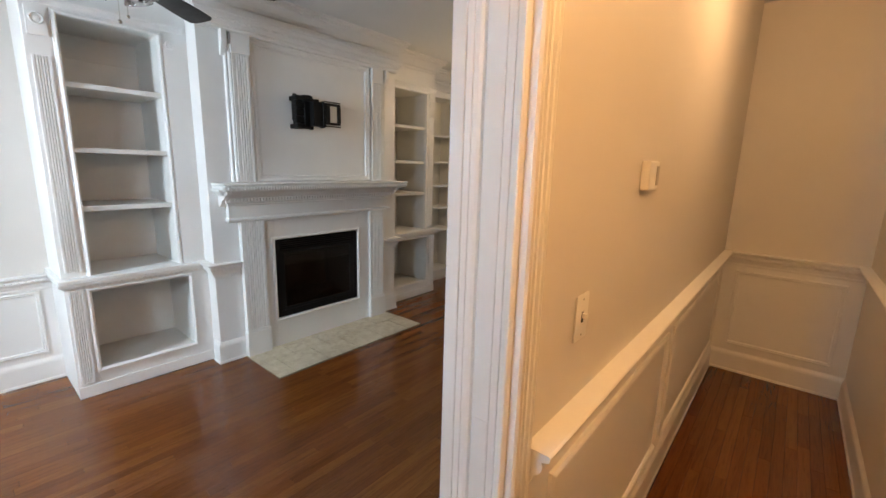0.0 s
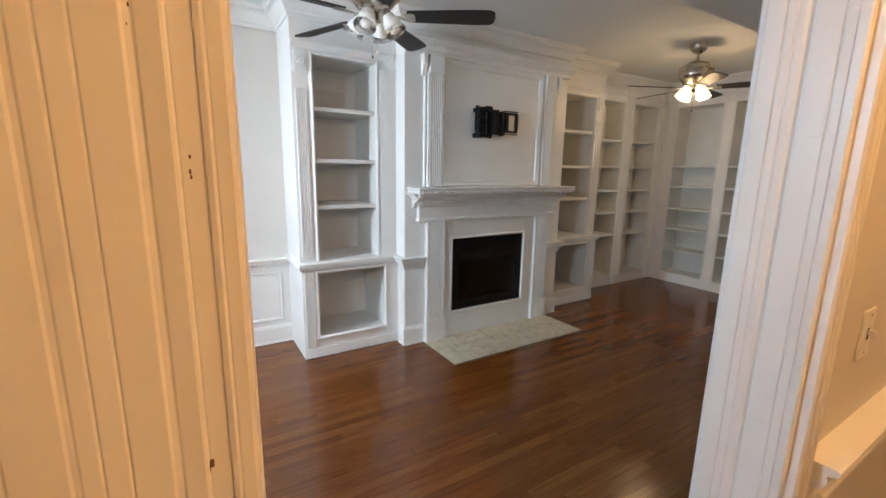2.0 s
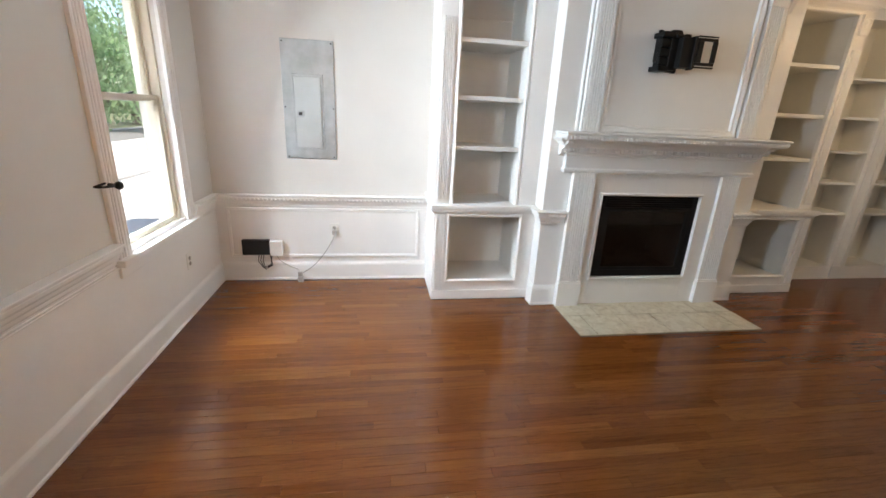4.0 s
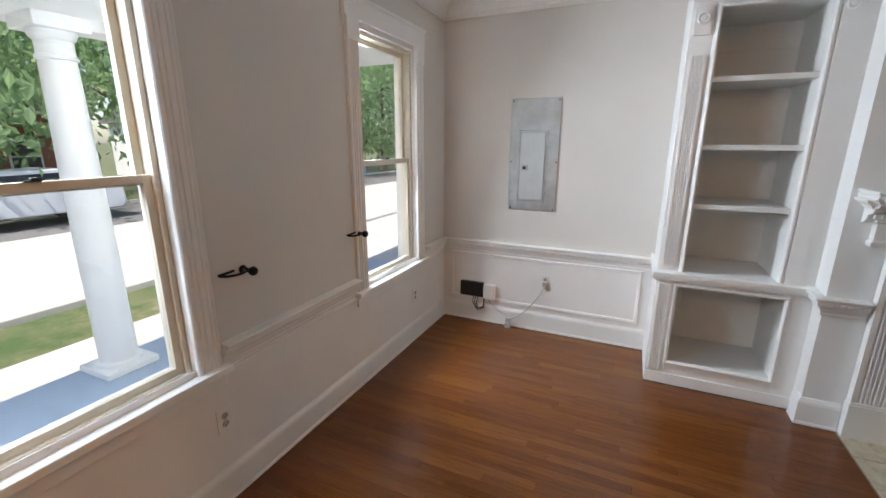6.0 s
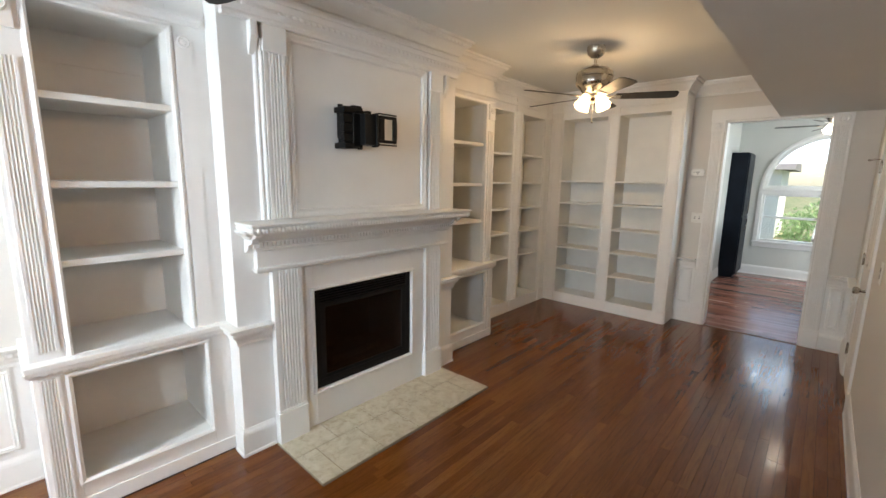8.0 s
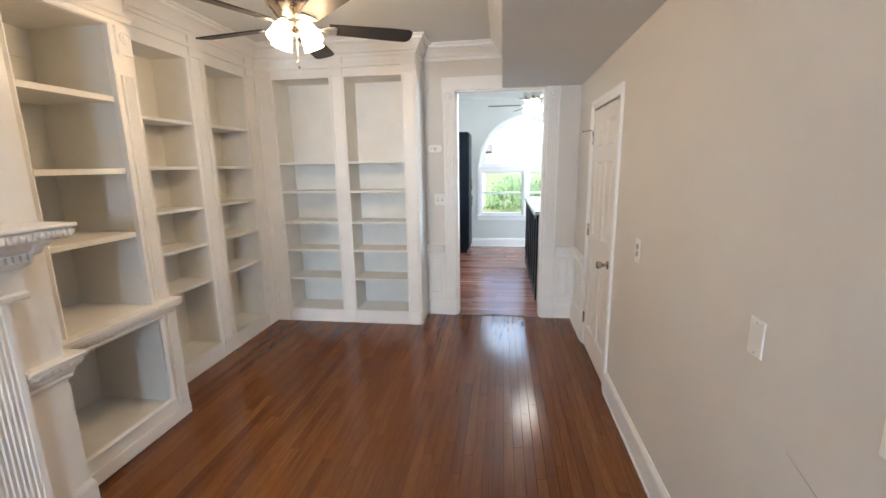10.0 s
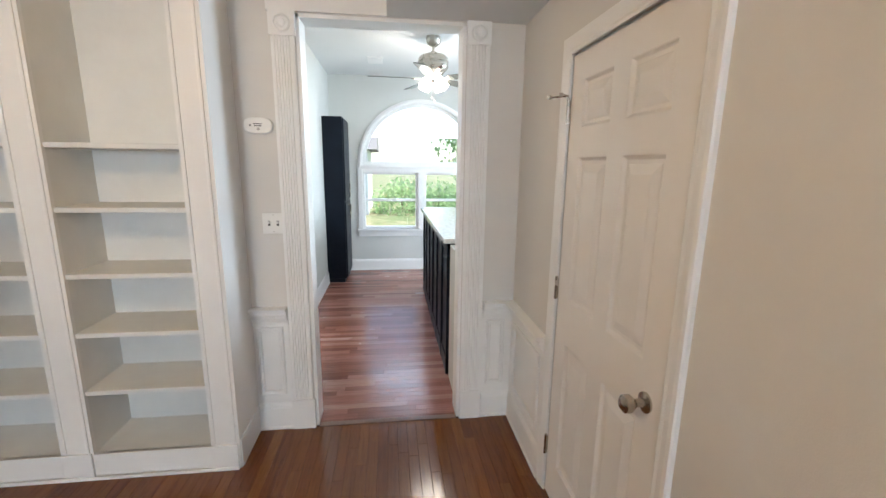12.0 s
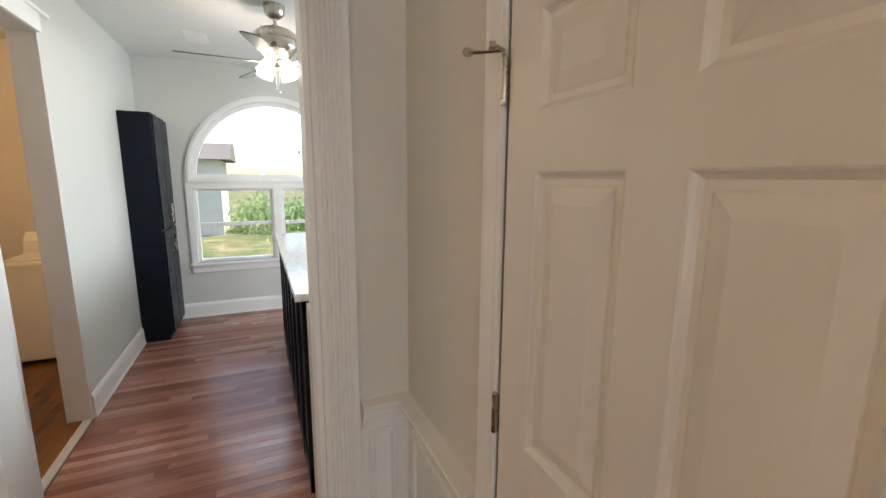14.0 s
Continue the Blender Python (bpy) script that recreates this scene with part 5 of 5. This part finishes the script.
frame_run(bm, [(0, 0), (0, 0.05), (0.045, 0.05), (0.045, 0)], poly, (KX + 0.09, 0, 0), (0, 1, 0), (0, 0, 1), (-1, 0, 0))
part("arch_frame", bm, TRIM, kw, "white arched frame")
bm = bmesh.new()
prism(bm, poly, 0, 0.004, pose(KX + 0.07, 0, 0) @ Matrix(((0, 0, 1, 0), (1, 0, 0, 0), (0, 1, 0, 0), (0, 0, 0, 1))))
g = part("arch_pane", bm, GLASS, kw, "clear arched pane")
g.visible_shadow = False
for y0, y1 in ((WC - WR, WC - 0.045), (WC + 0.045, WC + WR)):
    f = 0.035
    bm = boxes((KX + 0.03, KX + 0.11, y0, y0 + f, WZA, WZB), (KX + 0.03, KX + 0.11, y1 - f, y1, WZA, WZB), (KX + 0.03, KX + 0.11, y0 + f, y1 - f, WZA, WZA + f), (KX + 0.03, KX + 0.11, y0 + f, y1 - f, WZB - f, WZB),
               (KX + 0.04, KX + 0.09, y0 + f, y1 - f, 1.06, 1.10))
    part("sash", bm, TRIM, kw, "white double-hung sash", bevel=0.003)
    for z0, z1 in ((WZA + f, 1.06), (1.10, WZB - f)):
        g = part("pane", boxes((KX + 0.06, KX + 0.064, y0 + f, y1 - f, z0, z1)), GLASS, kw, "clear glass pane")
        g.visible_shadow = False
part("mullion", boxes((KX - 0.01, KX + 0.12, WC - 0.045, WC + 0.045, WZA, WZB)), TRIM, kw, "white mullion", bevel=0.003)

hutch_k = thing("pantry_cabinet", "tall black pantry cabinet with bar handles against the pale kitchen wall", "cabinet", (11.0, 1.5, 0))
wpart("carcass", boxes((10.68, 11.32, 1.345, 1.598, 0.06, 2.21), (10.70, 11.30, 1.37, 1.598, 0.0, 0.06)), CABINET, hutch_k, "black painted carcass", bevel=0.004)
for z0, z1 in ((0.08, 1.10), (1.12, 2.19)):
    for x0, x1 in ((10.685, 10.995), (11.005, 11.315)):
        bm = boxes((x0, x1, 1.325, 1.344, z0, z1))
        d = wpart("cabinet_door", bm, CABINET, hutch_k, "black cabinet door", bevel=0.004)
        hx = 10.97 if x0 < 10.9 else 11.03
        zc = z1 - 0.14 if z0 < 1 else z0 + 0.14
        bm = bmesh.new()
        tube(bm, [(hx, 1.325, zc - 0.09), (hx, 1.295, zc - 0.09), (hx, 1.295, zc + 0.09), (hx, 1.325, zc + 0.09)], 0.006, 8)
        wpart("handle", bm, NICKEL, d, "bar handle")

pen = thing("kitchen_peninsula", "black panelled kitchen peninsula cabinet", "cabinet", (9.1, 0.0, 0))
PX0, PX1, PY = 7.98, 10.25, 0.32
wpart("carcass", boxes((PX0, PX1, -0.30, PY - 0.02, 0.0, 1.045)), CABINET, pen, "black carcass")
n = 6
for i in range(n):
    x0 = PX0 + (PX1 - PX0) / n * i
    x1 = x0 + (PX1 - PX0) / n
    wpart("back_panel", boxes((x0 + 0.06, x1 - 0.06, PY - 0.02, PY - 0.010, 0.12, 1.0)), CABINET, pen, "black flat panel")
for i in range(n + 1):
    x = PX0 + (PX1 - PX0) / n * i
    wpart("batten", boxes((max(PX0, x - 0.035), min(PX1, x + 0.035), PY - 0.02, PY + 0.004, 0.0, 1.045)), CABINET, pen, "black batten", bevel=0.003)
wpart("rails", boxes((PX0, PX1, PY - 0.02, PY, 0.0, 0.12), (PX0, PX1, PY - 0.02, PY, 0.97, 1.045)), CABINET, pen, "black rails", bevel=0.002)
top = part("countertop", boxes((PX0 - 0.03, PX1 + 0.03, -0.36, PY + 0.035, 1.045, 1.085)), GRANITE, None, "pale polished stone countertop on the black peninsula", bevel=0.005)
tagged(top, category="countertop")
wall_post = structure("kitchen_half_wall", boxes((7.57, PX0 - 0.03, -0.36, 0.305, 0, 1.04)), KWALL, "short pale wall beside the doorway")

wsh = thing("washing_machine", "white top-loading washing machine with its lid closed in the laundry", "washing machine", (10.85, 2.25, 0))
wpart("body", boxes((10.50, 11.18, 1.85, 2.53, 0.03, 0.90)), PLASTIC, wsh, "white enamel body", bevel=0.02)
wpart("lid", boxes((10.56, 11.0, 1.91, 2.47, 0.90, 0.925)), PLASTIC, wsh, "white lid", bevel=0.01)
bm = bmesh.new()
prism(bm, [(11.02, 0.90), (11.18, 0.90), (11.18, 1.09), (11.12, 1.10), (11.05, 1.02)], 1.86, 2.52, Matrix(((1, 0, 0, 0), (0, 0, 1, 0), (0, 1, 0, 0), (0, 0, 0, 1))))
wpart("control_console", bm, PLASTIC, wsh, "white control console", bevel=0.008)
for y in (1.98, 2.12, 2.38):
    bm = bmesh.new()
    lathe(bm, [(0.028, 0), (0.024, 0.02)], m=pose(11.075, y, 1.04, 0, -50, 0), sides=16)
    wpart("dial", bm, CABLE, wsh, "grey dial")
for x in (10.56, 11.12):
    for y in (1.91, 2.47):
        bm = bmesh.new()
        lathe(bm, [(0.02, 0), (0.02, 0.03)], (x, y, 0), sides=12)
        wpart("foot", bm, BLACKP, wsh)
vent = thing("ceiling_vent", "white slotted vent in the kitchen ceiling", "vent", (10.5, 0.9, KCEIL))
part("frame", boxes((-0.16, 0.16, -0.09, 0.09, -0.008, -0.0005)), TRIM, vent, "white frame", bevel=0.002)
for k in range(6):
    part("slat", boxes((-0.14, 0.14, -0.07 + k * 0.026, -0.06 + k * 0.026, -0.013, -0.008)), TRIM, vent)

bm = bmesh.new()
tube(bm, [(4.12, WP, 0.87), (3.98, WP, 0.83), (3.86, WP, 0.795), (3.70, WP, 0.74), (3.52, WP, 0.69), (3.30, WP, 0.60)], [0.0008, 0.002, 0.003, 0.0015, 0.0018, 0.0008], 5)
tube(bm, [(3.93, WP, 0.83), (3.88, WP, 0.805), (3.83, WP, 0.80)], [0.001, 0.003, 0.001], 5)
structure("wall_scuff", bm, CABLE, "long grey scuff on the partition")

# ---- outdoors ----
structure("ground", boxes((-900, 900, -900, 900, -0.75, -0.55)), GRASS, "patchy sunlit grass")
structure("porch", boxes((-2.25, -0.18, -4.0, 5.0, -0.55, -0.10)), PORCH, "blue-grey painted porch floor", bevel=0.01)
structure("porch_ceiling", boxes((-2.45, -0.18, -4.2, 5.2, 2.72, 2.80), (-2.45, -2.2, -4.2, 5.2, 2.45, 2.72)), TRIM, "white porch ceiling and beam")
# unseen slab; its kitchen eave is drawn out to keep sun off the floor
structure("roof_sun_block", boxes((-2.6, 12.2, -4.4, 5.4, 3.06, 3.5)), SIDING, "unseen plain roof slab, lengthened at the kitchen to block sun")
structure("walk", boxes((-3.9, -2.25, -30, 30, -0.58, -0.53)), CONCRETE, "pale concrete walk")
structure("driveway", boxes((-5.25, -2.25, 3.7, 30, -0.57, -0.535)), CONCRETE, "pale driveway beside the porch")
structure("road", boxes((-15.5, -5.3, -120, 120, -0.6, -0.545)), CONCRETE, "bright pale street")
structure("kerb", boxes((-5.3, -5.17, -120, 120, -0.6, -0.45), (-15.65, -15.5, -120, 120, -0.6, -0.45)), CONCRETE, "concrete kerb", bevel=0.02)
structure("parking_lane", boxes((-15.4, -11.2, -120, 120, -0.56, -0.538)), ROAD, "grey asphalt parking lane")


def porch_column(y):
    c = thing("porch_column", "white tapered round porch column on a square base", "column", (-2.03, y, -0.10), "porch columns")
    part("base", boxes((-0.19, 0.19, -0.19, 0.19, 0, 0.05)), TRIM, c, "white square base", bevel=0.005)
    bm = bmesh.new()
    lathe(bm, [(0.155, 0.05), (0.155, 0.07), (0.128, 0.085), (0.126, 0.9), (0.118, 1.6), (0.105, 2.28), (0.116, 2.285), (0.116, 2.31), (0.105, 2.315), (0.105, 2.40), (0.125, 2.42), (0.135, 2.46)], sides=32)
    part("shaft", bm, TRIM, c, "white tapered shaft", smooth=True)
    part("capital", boxes((-0.16, 0.16, -0.16, 0.16, 2.46, 2.55)), TRIM, c, "white square capital", bevel=0.005)
    return c


pc = porch_column(1.47)
copy_thing(pc, pose(-2.03, 3.75, -0.10))
copy_thing(pc, pose(-2.03, -1.7, -0.10))


def car(x, y, paint, label, s=1):
    """A parked car lengthwise along y."""
    c = thing("parked_car", label, "car", (x, y, -0.54))
    bm = bmesh.new()
    prof = [(-2.3, 0.35), (-2.32, 0.75), (-2.1, 0.92), (-1.2, 1.0), (-0.55, 1.45), (0.9, 1.5), (1.75, 1.08), (2.25, 0.98), (2.32, 0.5), (2.2, 0.32)]
    n = len(prof)
    secs = []
    for xx, k in ((-0.86, 0.97), (-0.80, 1.0), (0.80, 1.0), (0.86, 0.97)):
        secs.append([bm.verts.new((xx * (0.82 if z > 1.2 else 1), y_ * k, z)) for y_, z in prof])
    for a, b in zip(secs, secs[1:]):
        for j in range(n):
            bm.faces.new((a[j], a[(j + 1) % n], b[(j + 1) % n], b[j]))
    bm.faces.new(secs[0][::-1])
    bm.faces.new(secs[-1])
    part("body", bm, paint, c, "glossy body", smooth=True, bevel=0.03)
    bm = bmesh.new()
    for sx in (-1, 1):
        v = [bm.verts.new((sx * 0.875, q, z)) for q, z in ((-1.02, 1.03), (1.5, 1.08), (0.85, 1.40), (-0.5, 1.37))]
        for p in v[2:]:
            p.co.x = sx * 0.745
        w = [bm.verts.new((p.co.x - sx * 0.02, p.co.y, p.co.z)) for p in v]
        bm.faces.new(v)
        bm.faces.new(w[::-1])
        for k in range(4):
            bm.faces.new((v[k], w[k], w[(k + 1) % 4], v[(k + 1) % 4]))
    part("side_windows", bm, BLACKP, c, "dark side windows")
    for yy in (-1.42, 1.40):
        for sx in (-1, 1):
            w = part("wheel", bmesh.new() and lathe(bmesh.new(), [(0.20, -0.11), (0.33, -0.11), (0.345, -0.06), (0.345, 0.06), (0.33, 0.11), (0.20, 0.11)], m=pose(sx * 0.80, yy, 0.345, 0, 90, 0), sides=28), TYRE, c, "black tyre", smooth=True)
            bm = bmesh.new()
            m = pose(sx * 0.80, yy, 0.345, 0, 90, 0)
            lathe(bm, [(0.215, -0.08), (0.215, 0.08)], m=m, sides=24)
            part("rim", bm, BLACKP, w, "dark rim barrel")
            bm = bmesh.new()
            for k in range(5):
                mm = m @ pose(0, 0, sx * 0.085, 0, 0, 72 * k)
                prism(bm, [(0.02, -0.03), (0.21, -0.02), (0.21, 0.02), (0.02, 0.03)], 0, 0.03 * sx, mm)
            part("spokes", bm, NICKEL, w, "alloy spokes")
    for sy in (-1, 1):
        for sx in (-1, 1):
            part("lamp", boxes((sx * 0.62 - 0.16, sx * 0.62 + 0.16, sy * 2.22 - 0.06, sy * 2.22 + 0.06, 0.72, 0.86)), PLASTIC if sy < 0 else BRICKRED, c, "lamp", bevel=0.02)
    return c


car(-13.2, 5.0, CARW, "silver-white parked car across the street")
car(-13.2, -0.4, CARW, "white parked car across the street")
car(-13.0, 10.8, CARW, "white parked car further along the street")
car(-13.1, 17.5, CARB, "blue parked car far along the street")


def tree(x, y, h, spread, seed, label, leaves=2600):
    t = thing("tree", label, "tree", (x, y, -0.56))
    rnd = random.Random(seed)
    bm = bmesh.new()
    tube(bm, [(0, 0, 0), (0.1, 0.05, h * 0.25), (-0.05, 0.1, h * 0.5), (0.05, 0, h * 0.8)], [0.28, 0.2, 0.14, 0.05], 10)
    tips = []
    for k in range(14):
        a, z0 = rnd.uniform(0, 6.28), rnd.uniform(0.12, 0.68) * h
        r = spread * rnd.uniform(0.55, 1.0)
        end = (r * math.cos(a), r * math.sin(a), z0 + rnd.uniform(0.1, 0.3) * h)
        midp = (r * 0.5 * math.cos(a + 0.1), r * 0.5 * math.sin(a + 0.1), z0 + 0.06 * h)
        tube(bm, [(0, 0, z0), midp, end], [0.09, 0.06, 0.015], 6)
        tips += [Vector(end), Vector(midp)]
    part("trunk", bm, BARK, t, "grey-brown trunk and limbs", smooth=True)
    verts, faces = [], []
    tips.append(Vector((0, 0, h * 0.9)))
    for k in range(leaves):
        c = rnd.choice(tips) + Vector((rnd.gauss(0, 1), rnd.gauss(0, 1), rnd.gauss(0, 0.8))) * spread * 0.19
        q = Euler((rnd.uniform(0, 6.3), rnd.uniform(0, 6.3), rnd.uniform(0, 6.3))).to_matrix()
        s = rnd.uniform(0.09, 0.2) * 1.15
        i = len(verts)
        verts += [c + q @ Vector(p) * s for p in ((-1, 0, 0), (0, -0.5, 0.12), (1, 0, 0), (0, 0.5, 0.12))]
        faces.append((i, i + 1, i + 2, i + 3))
    me = bpy.data.meshes.new("crown")
    me.from_pydata(verts, [], faces)
    me.materials.append(LEAF)
    o = new("crown", me)
    o.parent = t
    tagged(o, "loose green leaves")
    return t


for k, (x, y, h, s) in enumerate(((-17.5, 4.0, 9, 4.5), (-18.5, 12.5, 10, 5), (-17.5, 21.0, 9, 4.5), (-19.0, -4.0, 10, 5), (-24.0, 8.0, 11, 5), (-17.0, 29.0, 9, 4.5), (-18.0, 38.0, 10, 5), (-23.0, 33.0, 12, 6))):
    tree(x, y, h, s, 10 + k, "leafy green street tree", 7000)
for k, (x, y, h, s) in enumerate(((37.0, 11.5, 9, 4.5), (35.0, -5.5, 8, 4), (27.5, -8.5, 8, 4))):
    tree(x, y, h, s, 40 + k, "leafy green garden tree", 6500)


def bush(x, y, r, seed):
    t = thing("bush", "rounded green garden bush on the lawn", "bush", (x, y, -0.56))
    rnd = random.Random(seed)
    verts, faces = [], []
    for k in range(1500):
        d = Vector((rnd.gauss(0, 1), rnd.gauss(0, 1), abs(rnd.gauss(0, 1)))).normalized() * r * rnd.uniform(0.6, 1.08)
        q = Euler((rnd.uniform(0, 6.3), rnd.uniform(0, 6.3), rnd.uniform(0, 6.3))).to_matrix()
        s = rnd.uniform(0.05, 0.12)
        i = len(verts)
        verts += [d + q @ Vector(p) * s for p in ((-1, 0, 0), (0, -0.5, 0.1), (1, 0, 0), (0, 0.5, 0.1))]
        faces.append((i, i + 1, i + 2, i + 3))
    me = bpy.data.meshes.new("foliage")
    me.from_pydata(verts, [], faces)
    me.materials.append(LEAF)
    o = new("foliage", me)
    o.parent = t
    bm = bmesh.new()
    tube(bm, [(0, 0, 0), (0.02, 0.02, r * 0.5), (0.1, 0, r * 0.8)], [0.05, 0.04, 0.01], 7)
    part("stem", bm, BARK, t)


for k, (x, y, r) in enumerate(((24.5, 0.2, 1.5), (25.1, -1.6, 1.4), (25.2, -3.6, 1.7))):
    bush(x, y, r, 70 + k)


def house(x, y, w, d, h, rz, wallm, label):
    t = thing("neighbour_house", label, "house", (0, 0, 0))
    t.matrix_world = pose(x, y, -0.55, 0, 0, rz)
    part("walls", boxes((-w / 2, w / 2, -d / 2, d / 2, 0, h)), wallm, t, "house walls")
    bm = bmesh.new()
    prism(bm, [(-d / 2 - 0.4, h), (d / 2 + 0.4, h), (0, h + d * 0.32)], -w / 2 - 0.4, w / 2 + 0.4, Matrix(((0, 0, 1, 0), (1, 0, 0, 0), (0, 1, 0, 0), (0, 0, 0, 1))))
    part("roof", bm, ROAD, t, "grey shingle roof")
    for i in range(int(w // 2.6)):
        cx = -w / 2 + 1.5 + i * 2.6
        for s in (-1, 1):
            win = part("window", boxes((cx - 0.55, cx + 0.55, s * d / 2 - 0.04, s * d / 2 + 0.04, 0.9, 2.3)), TRIM, t, "white window frame")
            part("pane", boxes((cx - 0.47, cx + 0.47, s * d / 2 - 0.05, s * d / 2 + 0.05, 0.98, 1.57), (cx - 0.47, cx + 0.47, s * d / 2 - 0.05, s * d / 2 + 0.05, 1.63, 2.22)), BLACKP, win)
    return t


house(-26, 4, 14, 8, 3.4, 90, BRICKRED, "low red brick house across the street")
house(-27, 24, 14, 8, 3.4, 90, SIDING, "low white house across the street")
house(25.5, 4.2, 5.0, 4.0, 2.8, 90, SIDING, "small white outbuilding beyond the lawn")

# ---- strip floors and hearth tiles, last ----
rnd = random.Random(7)
STRIP = 0.057


def plank_verts(x0, x1, y0, y1, tilt):
    c, d = 0.0006, 0.0008
    w = (y1 - y0) / 2
    out = []
    for z, i in ((-0.010, 0.0002), (-d, 0.0002), (0.0, c + 0.0002)):
        for x, y in ((x0 + i, y0 + i), (x1 - i, y0 + i), (x1 - i, y1 - i), (x0 + i, y1 - i)):
            out.append((x, y, z + (tilt * (1 if y > (y0 + y1) / 2 else -1) if z == 0.0 else 0)))
    f = [(8, 9, 10, 11)]
    for a in (0, 4):
        f += [(a + k, a + (k + 1) % 4, a + 4 + (k + 1) % 4, a + 4 + k) for k in range(4)]
    return out, f


def field(x0, x1, y0, y1, holes=()):
    """Random-length strips along x that fill a rectangle, clear of the holes: rows (a, b, y, y2)."""
    rows, y = [], y0
    while y < y1 - 0.004:
        yb = min(y + STRIP, y1)
        spans = [(x0, x1)]
        for hx0, hx1, hy0, hy1 in holes:
            if hy0 < (y + yb) / 2 < hy1:
                spans = [s for a, b in spans for s in ((a, min(b, hx0)), (max(a, hx1), b)) if s[1] - s[0] > 0.03]
        for a, b in spans:
            x = a - rnd.uniform(0, 0.9)
            while x < b - 0.001:
                n = x + rnd.choice((0.45, 0.7, 0.95, 1.25))
                if b - n < 0.16:
                    n = b
                p, q = max(x, a), min(n, b)
                if q - p > 0.02:
                    rows.append((p, q, y, yb))
                x = n
        y = yb
    return rows


def strips(name, rows, mat, label, turned=False):
    verts, faces = [], []
    for a, b, y0, y1 in rows:
        v, f = plank_verts(a, b, y0, y1, rnd.uniform(-0.00009, 0.00009))
        k = len(verts)
        verts += v
        faces += [tuple(i + k for i in q) for q in f]
    me = bpy.data.meshes.new(name)
    me.from_pydata(verts, [], faces)
    me.materials.append(mat)
    o = tagged(new(name, me), label, kind="stuff")
    if turned:
        o.matrix_world = pose(0, 0, 0, 0, 0, 90)
    return o


HOLES = [(2.84, 4.38, 2.145, 3.4), (2.66, 4.48, 2.70, 3.4), (1.81, 5.33, 2.83, 3.4), (5.33, 7.42, 3.16, 3.5), (7.08, 7.42, 1.55, 3.5), (2.09, 2.215, -0.235, -0.076), (2.215, 7.42, -0.235, -0.022), (3.0, 5.6, -2.4, -1.07), (5.4, 7.42, -2.4, -0.235)]
rows = field(0.0, 7.40, -2.2, 3.33, HOLES)
std = {}
for L in (0.45, 0.7, 0.95, 1.25):
    v, f = plank_verts(-L / 2, L / 2, -STRIP / 2, STRIP / 2, 0.0)
    me = bpy.data.meshes.new("floor_strip")
    me.from_pydata(v, [], f)
    me.materials.append(PLANK1)
    std[L] = me
single, rest = [], []
for r in rows:
    L = min(std, key=lambda q: abs(q - (r[1] - r[0])))
    whole = abs(L - (r[1] - r[0])) < 1e-6 and abs(r[3] - r[2] - STRIP) < 1e-6
    near = 0.05 < r[2] < 2.3 and 1.6 < r[0] < 7.0
    (single if whole and near and len(single) < 296 else rest).append((r, L))
for r, L in single:
    o = new("floor_strip", std[L])
    o.parent = floor
    o.matrix_world = pose((r[0] + r[1]) / 2, (r[2] + r[3]) / 2, 0, rnd.uniform(-0.14, 0.14), rnd.uniform(-0.008, 0.008), 0)
strips("floor_strips", [r for r, L in rest], PLANKS, "red-brown varnished oak strip floor")
krows = [(a, b, y0, y1) for a, b, y0, y1 in field(-2.4, 1.59, -KX, -7.44, ())]
strips("kitchen_floor_strips", krows, PLANKK, "worn rose-brown oak strips in the kitchen", True)
strips("laundry_floor_strips", field(7.57, 11.3, 1.652, 3.45), PLANKS, "orange-brown strips in the laundry")

ts = 0.305
for i in range(6):
    for j in range(2):
        x0, x1 = max(2.845, 2.68 + i * ts + (0.16 if j else 0)), min(4.376, 2.68 + (i + 1) * ts + (0.16 if j else 0))
        y0, y1 = (2.148, 2.148 + ts) if j == 0 else (2.148 + ts, 2.674)
        if x1 - x0 < 0.03:
            continue
        me = mesh("hearth_tile", boxes((x0 + 0.003, x1 - 0.003, y0 + 0.003, y1 - 0.003, -0.012, 0.0045 + 0.001 * ((i + j) % 2))), TILE)
        o = new("hearth_tile", me)
        o.parent = hearth
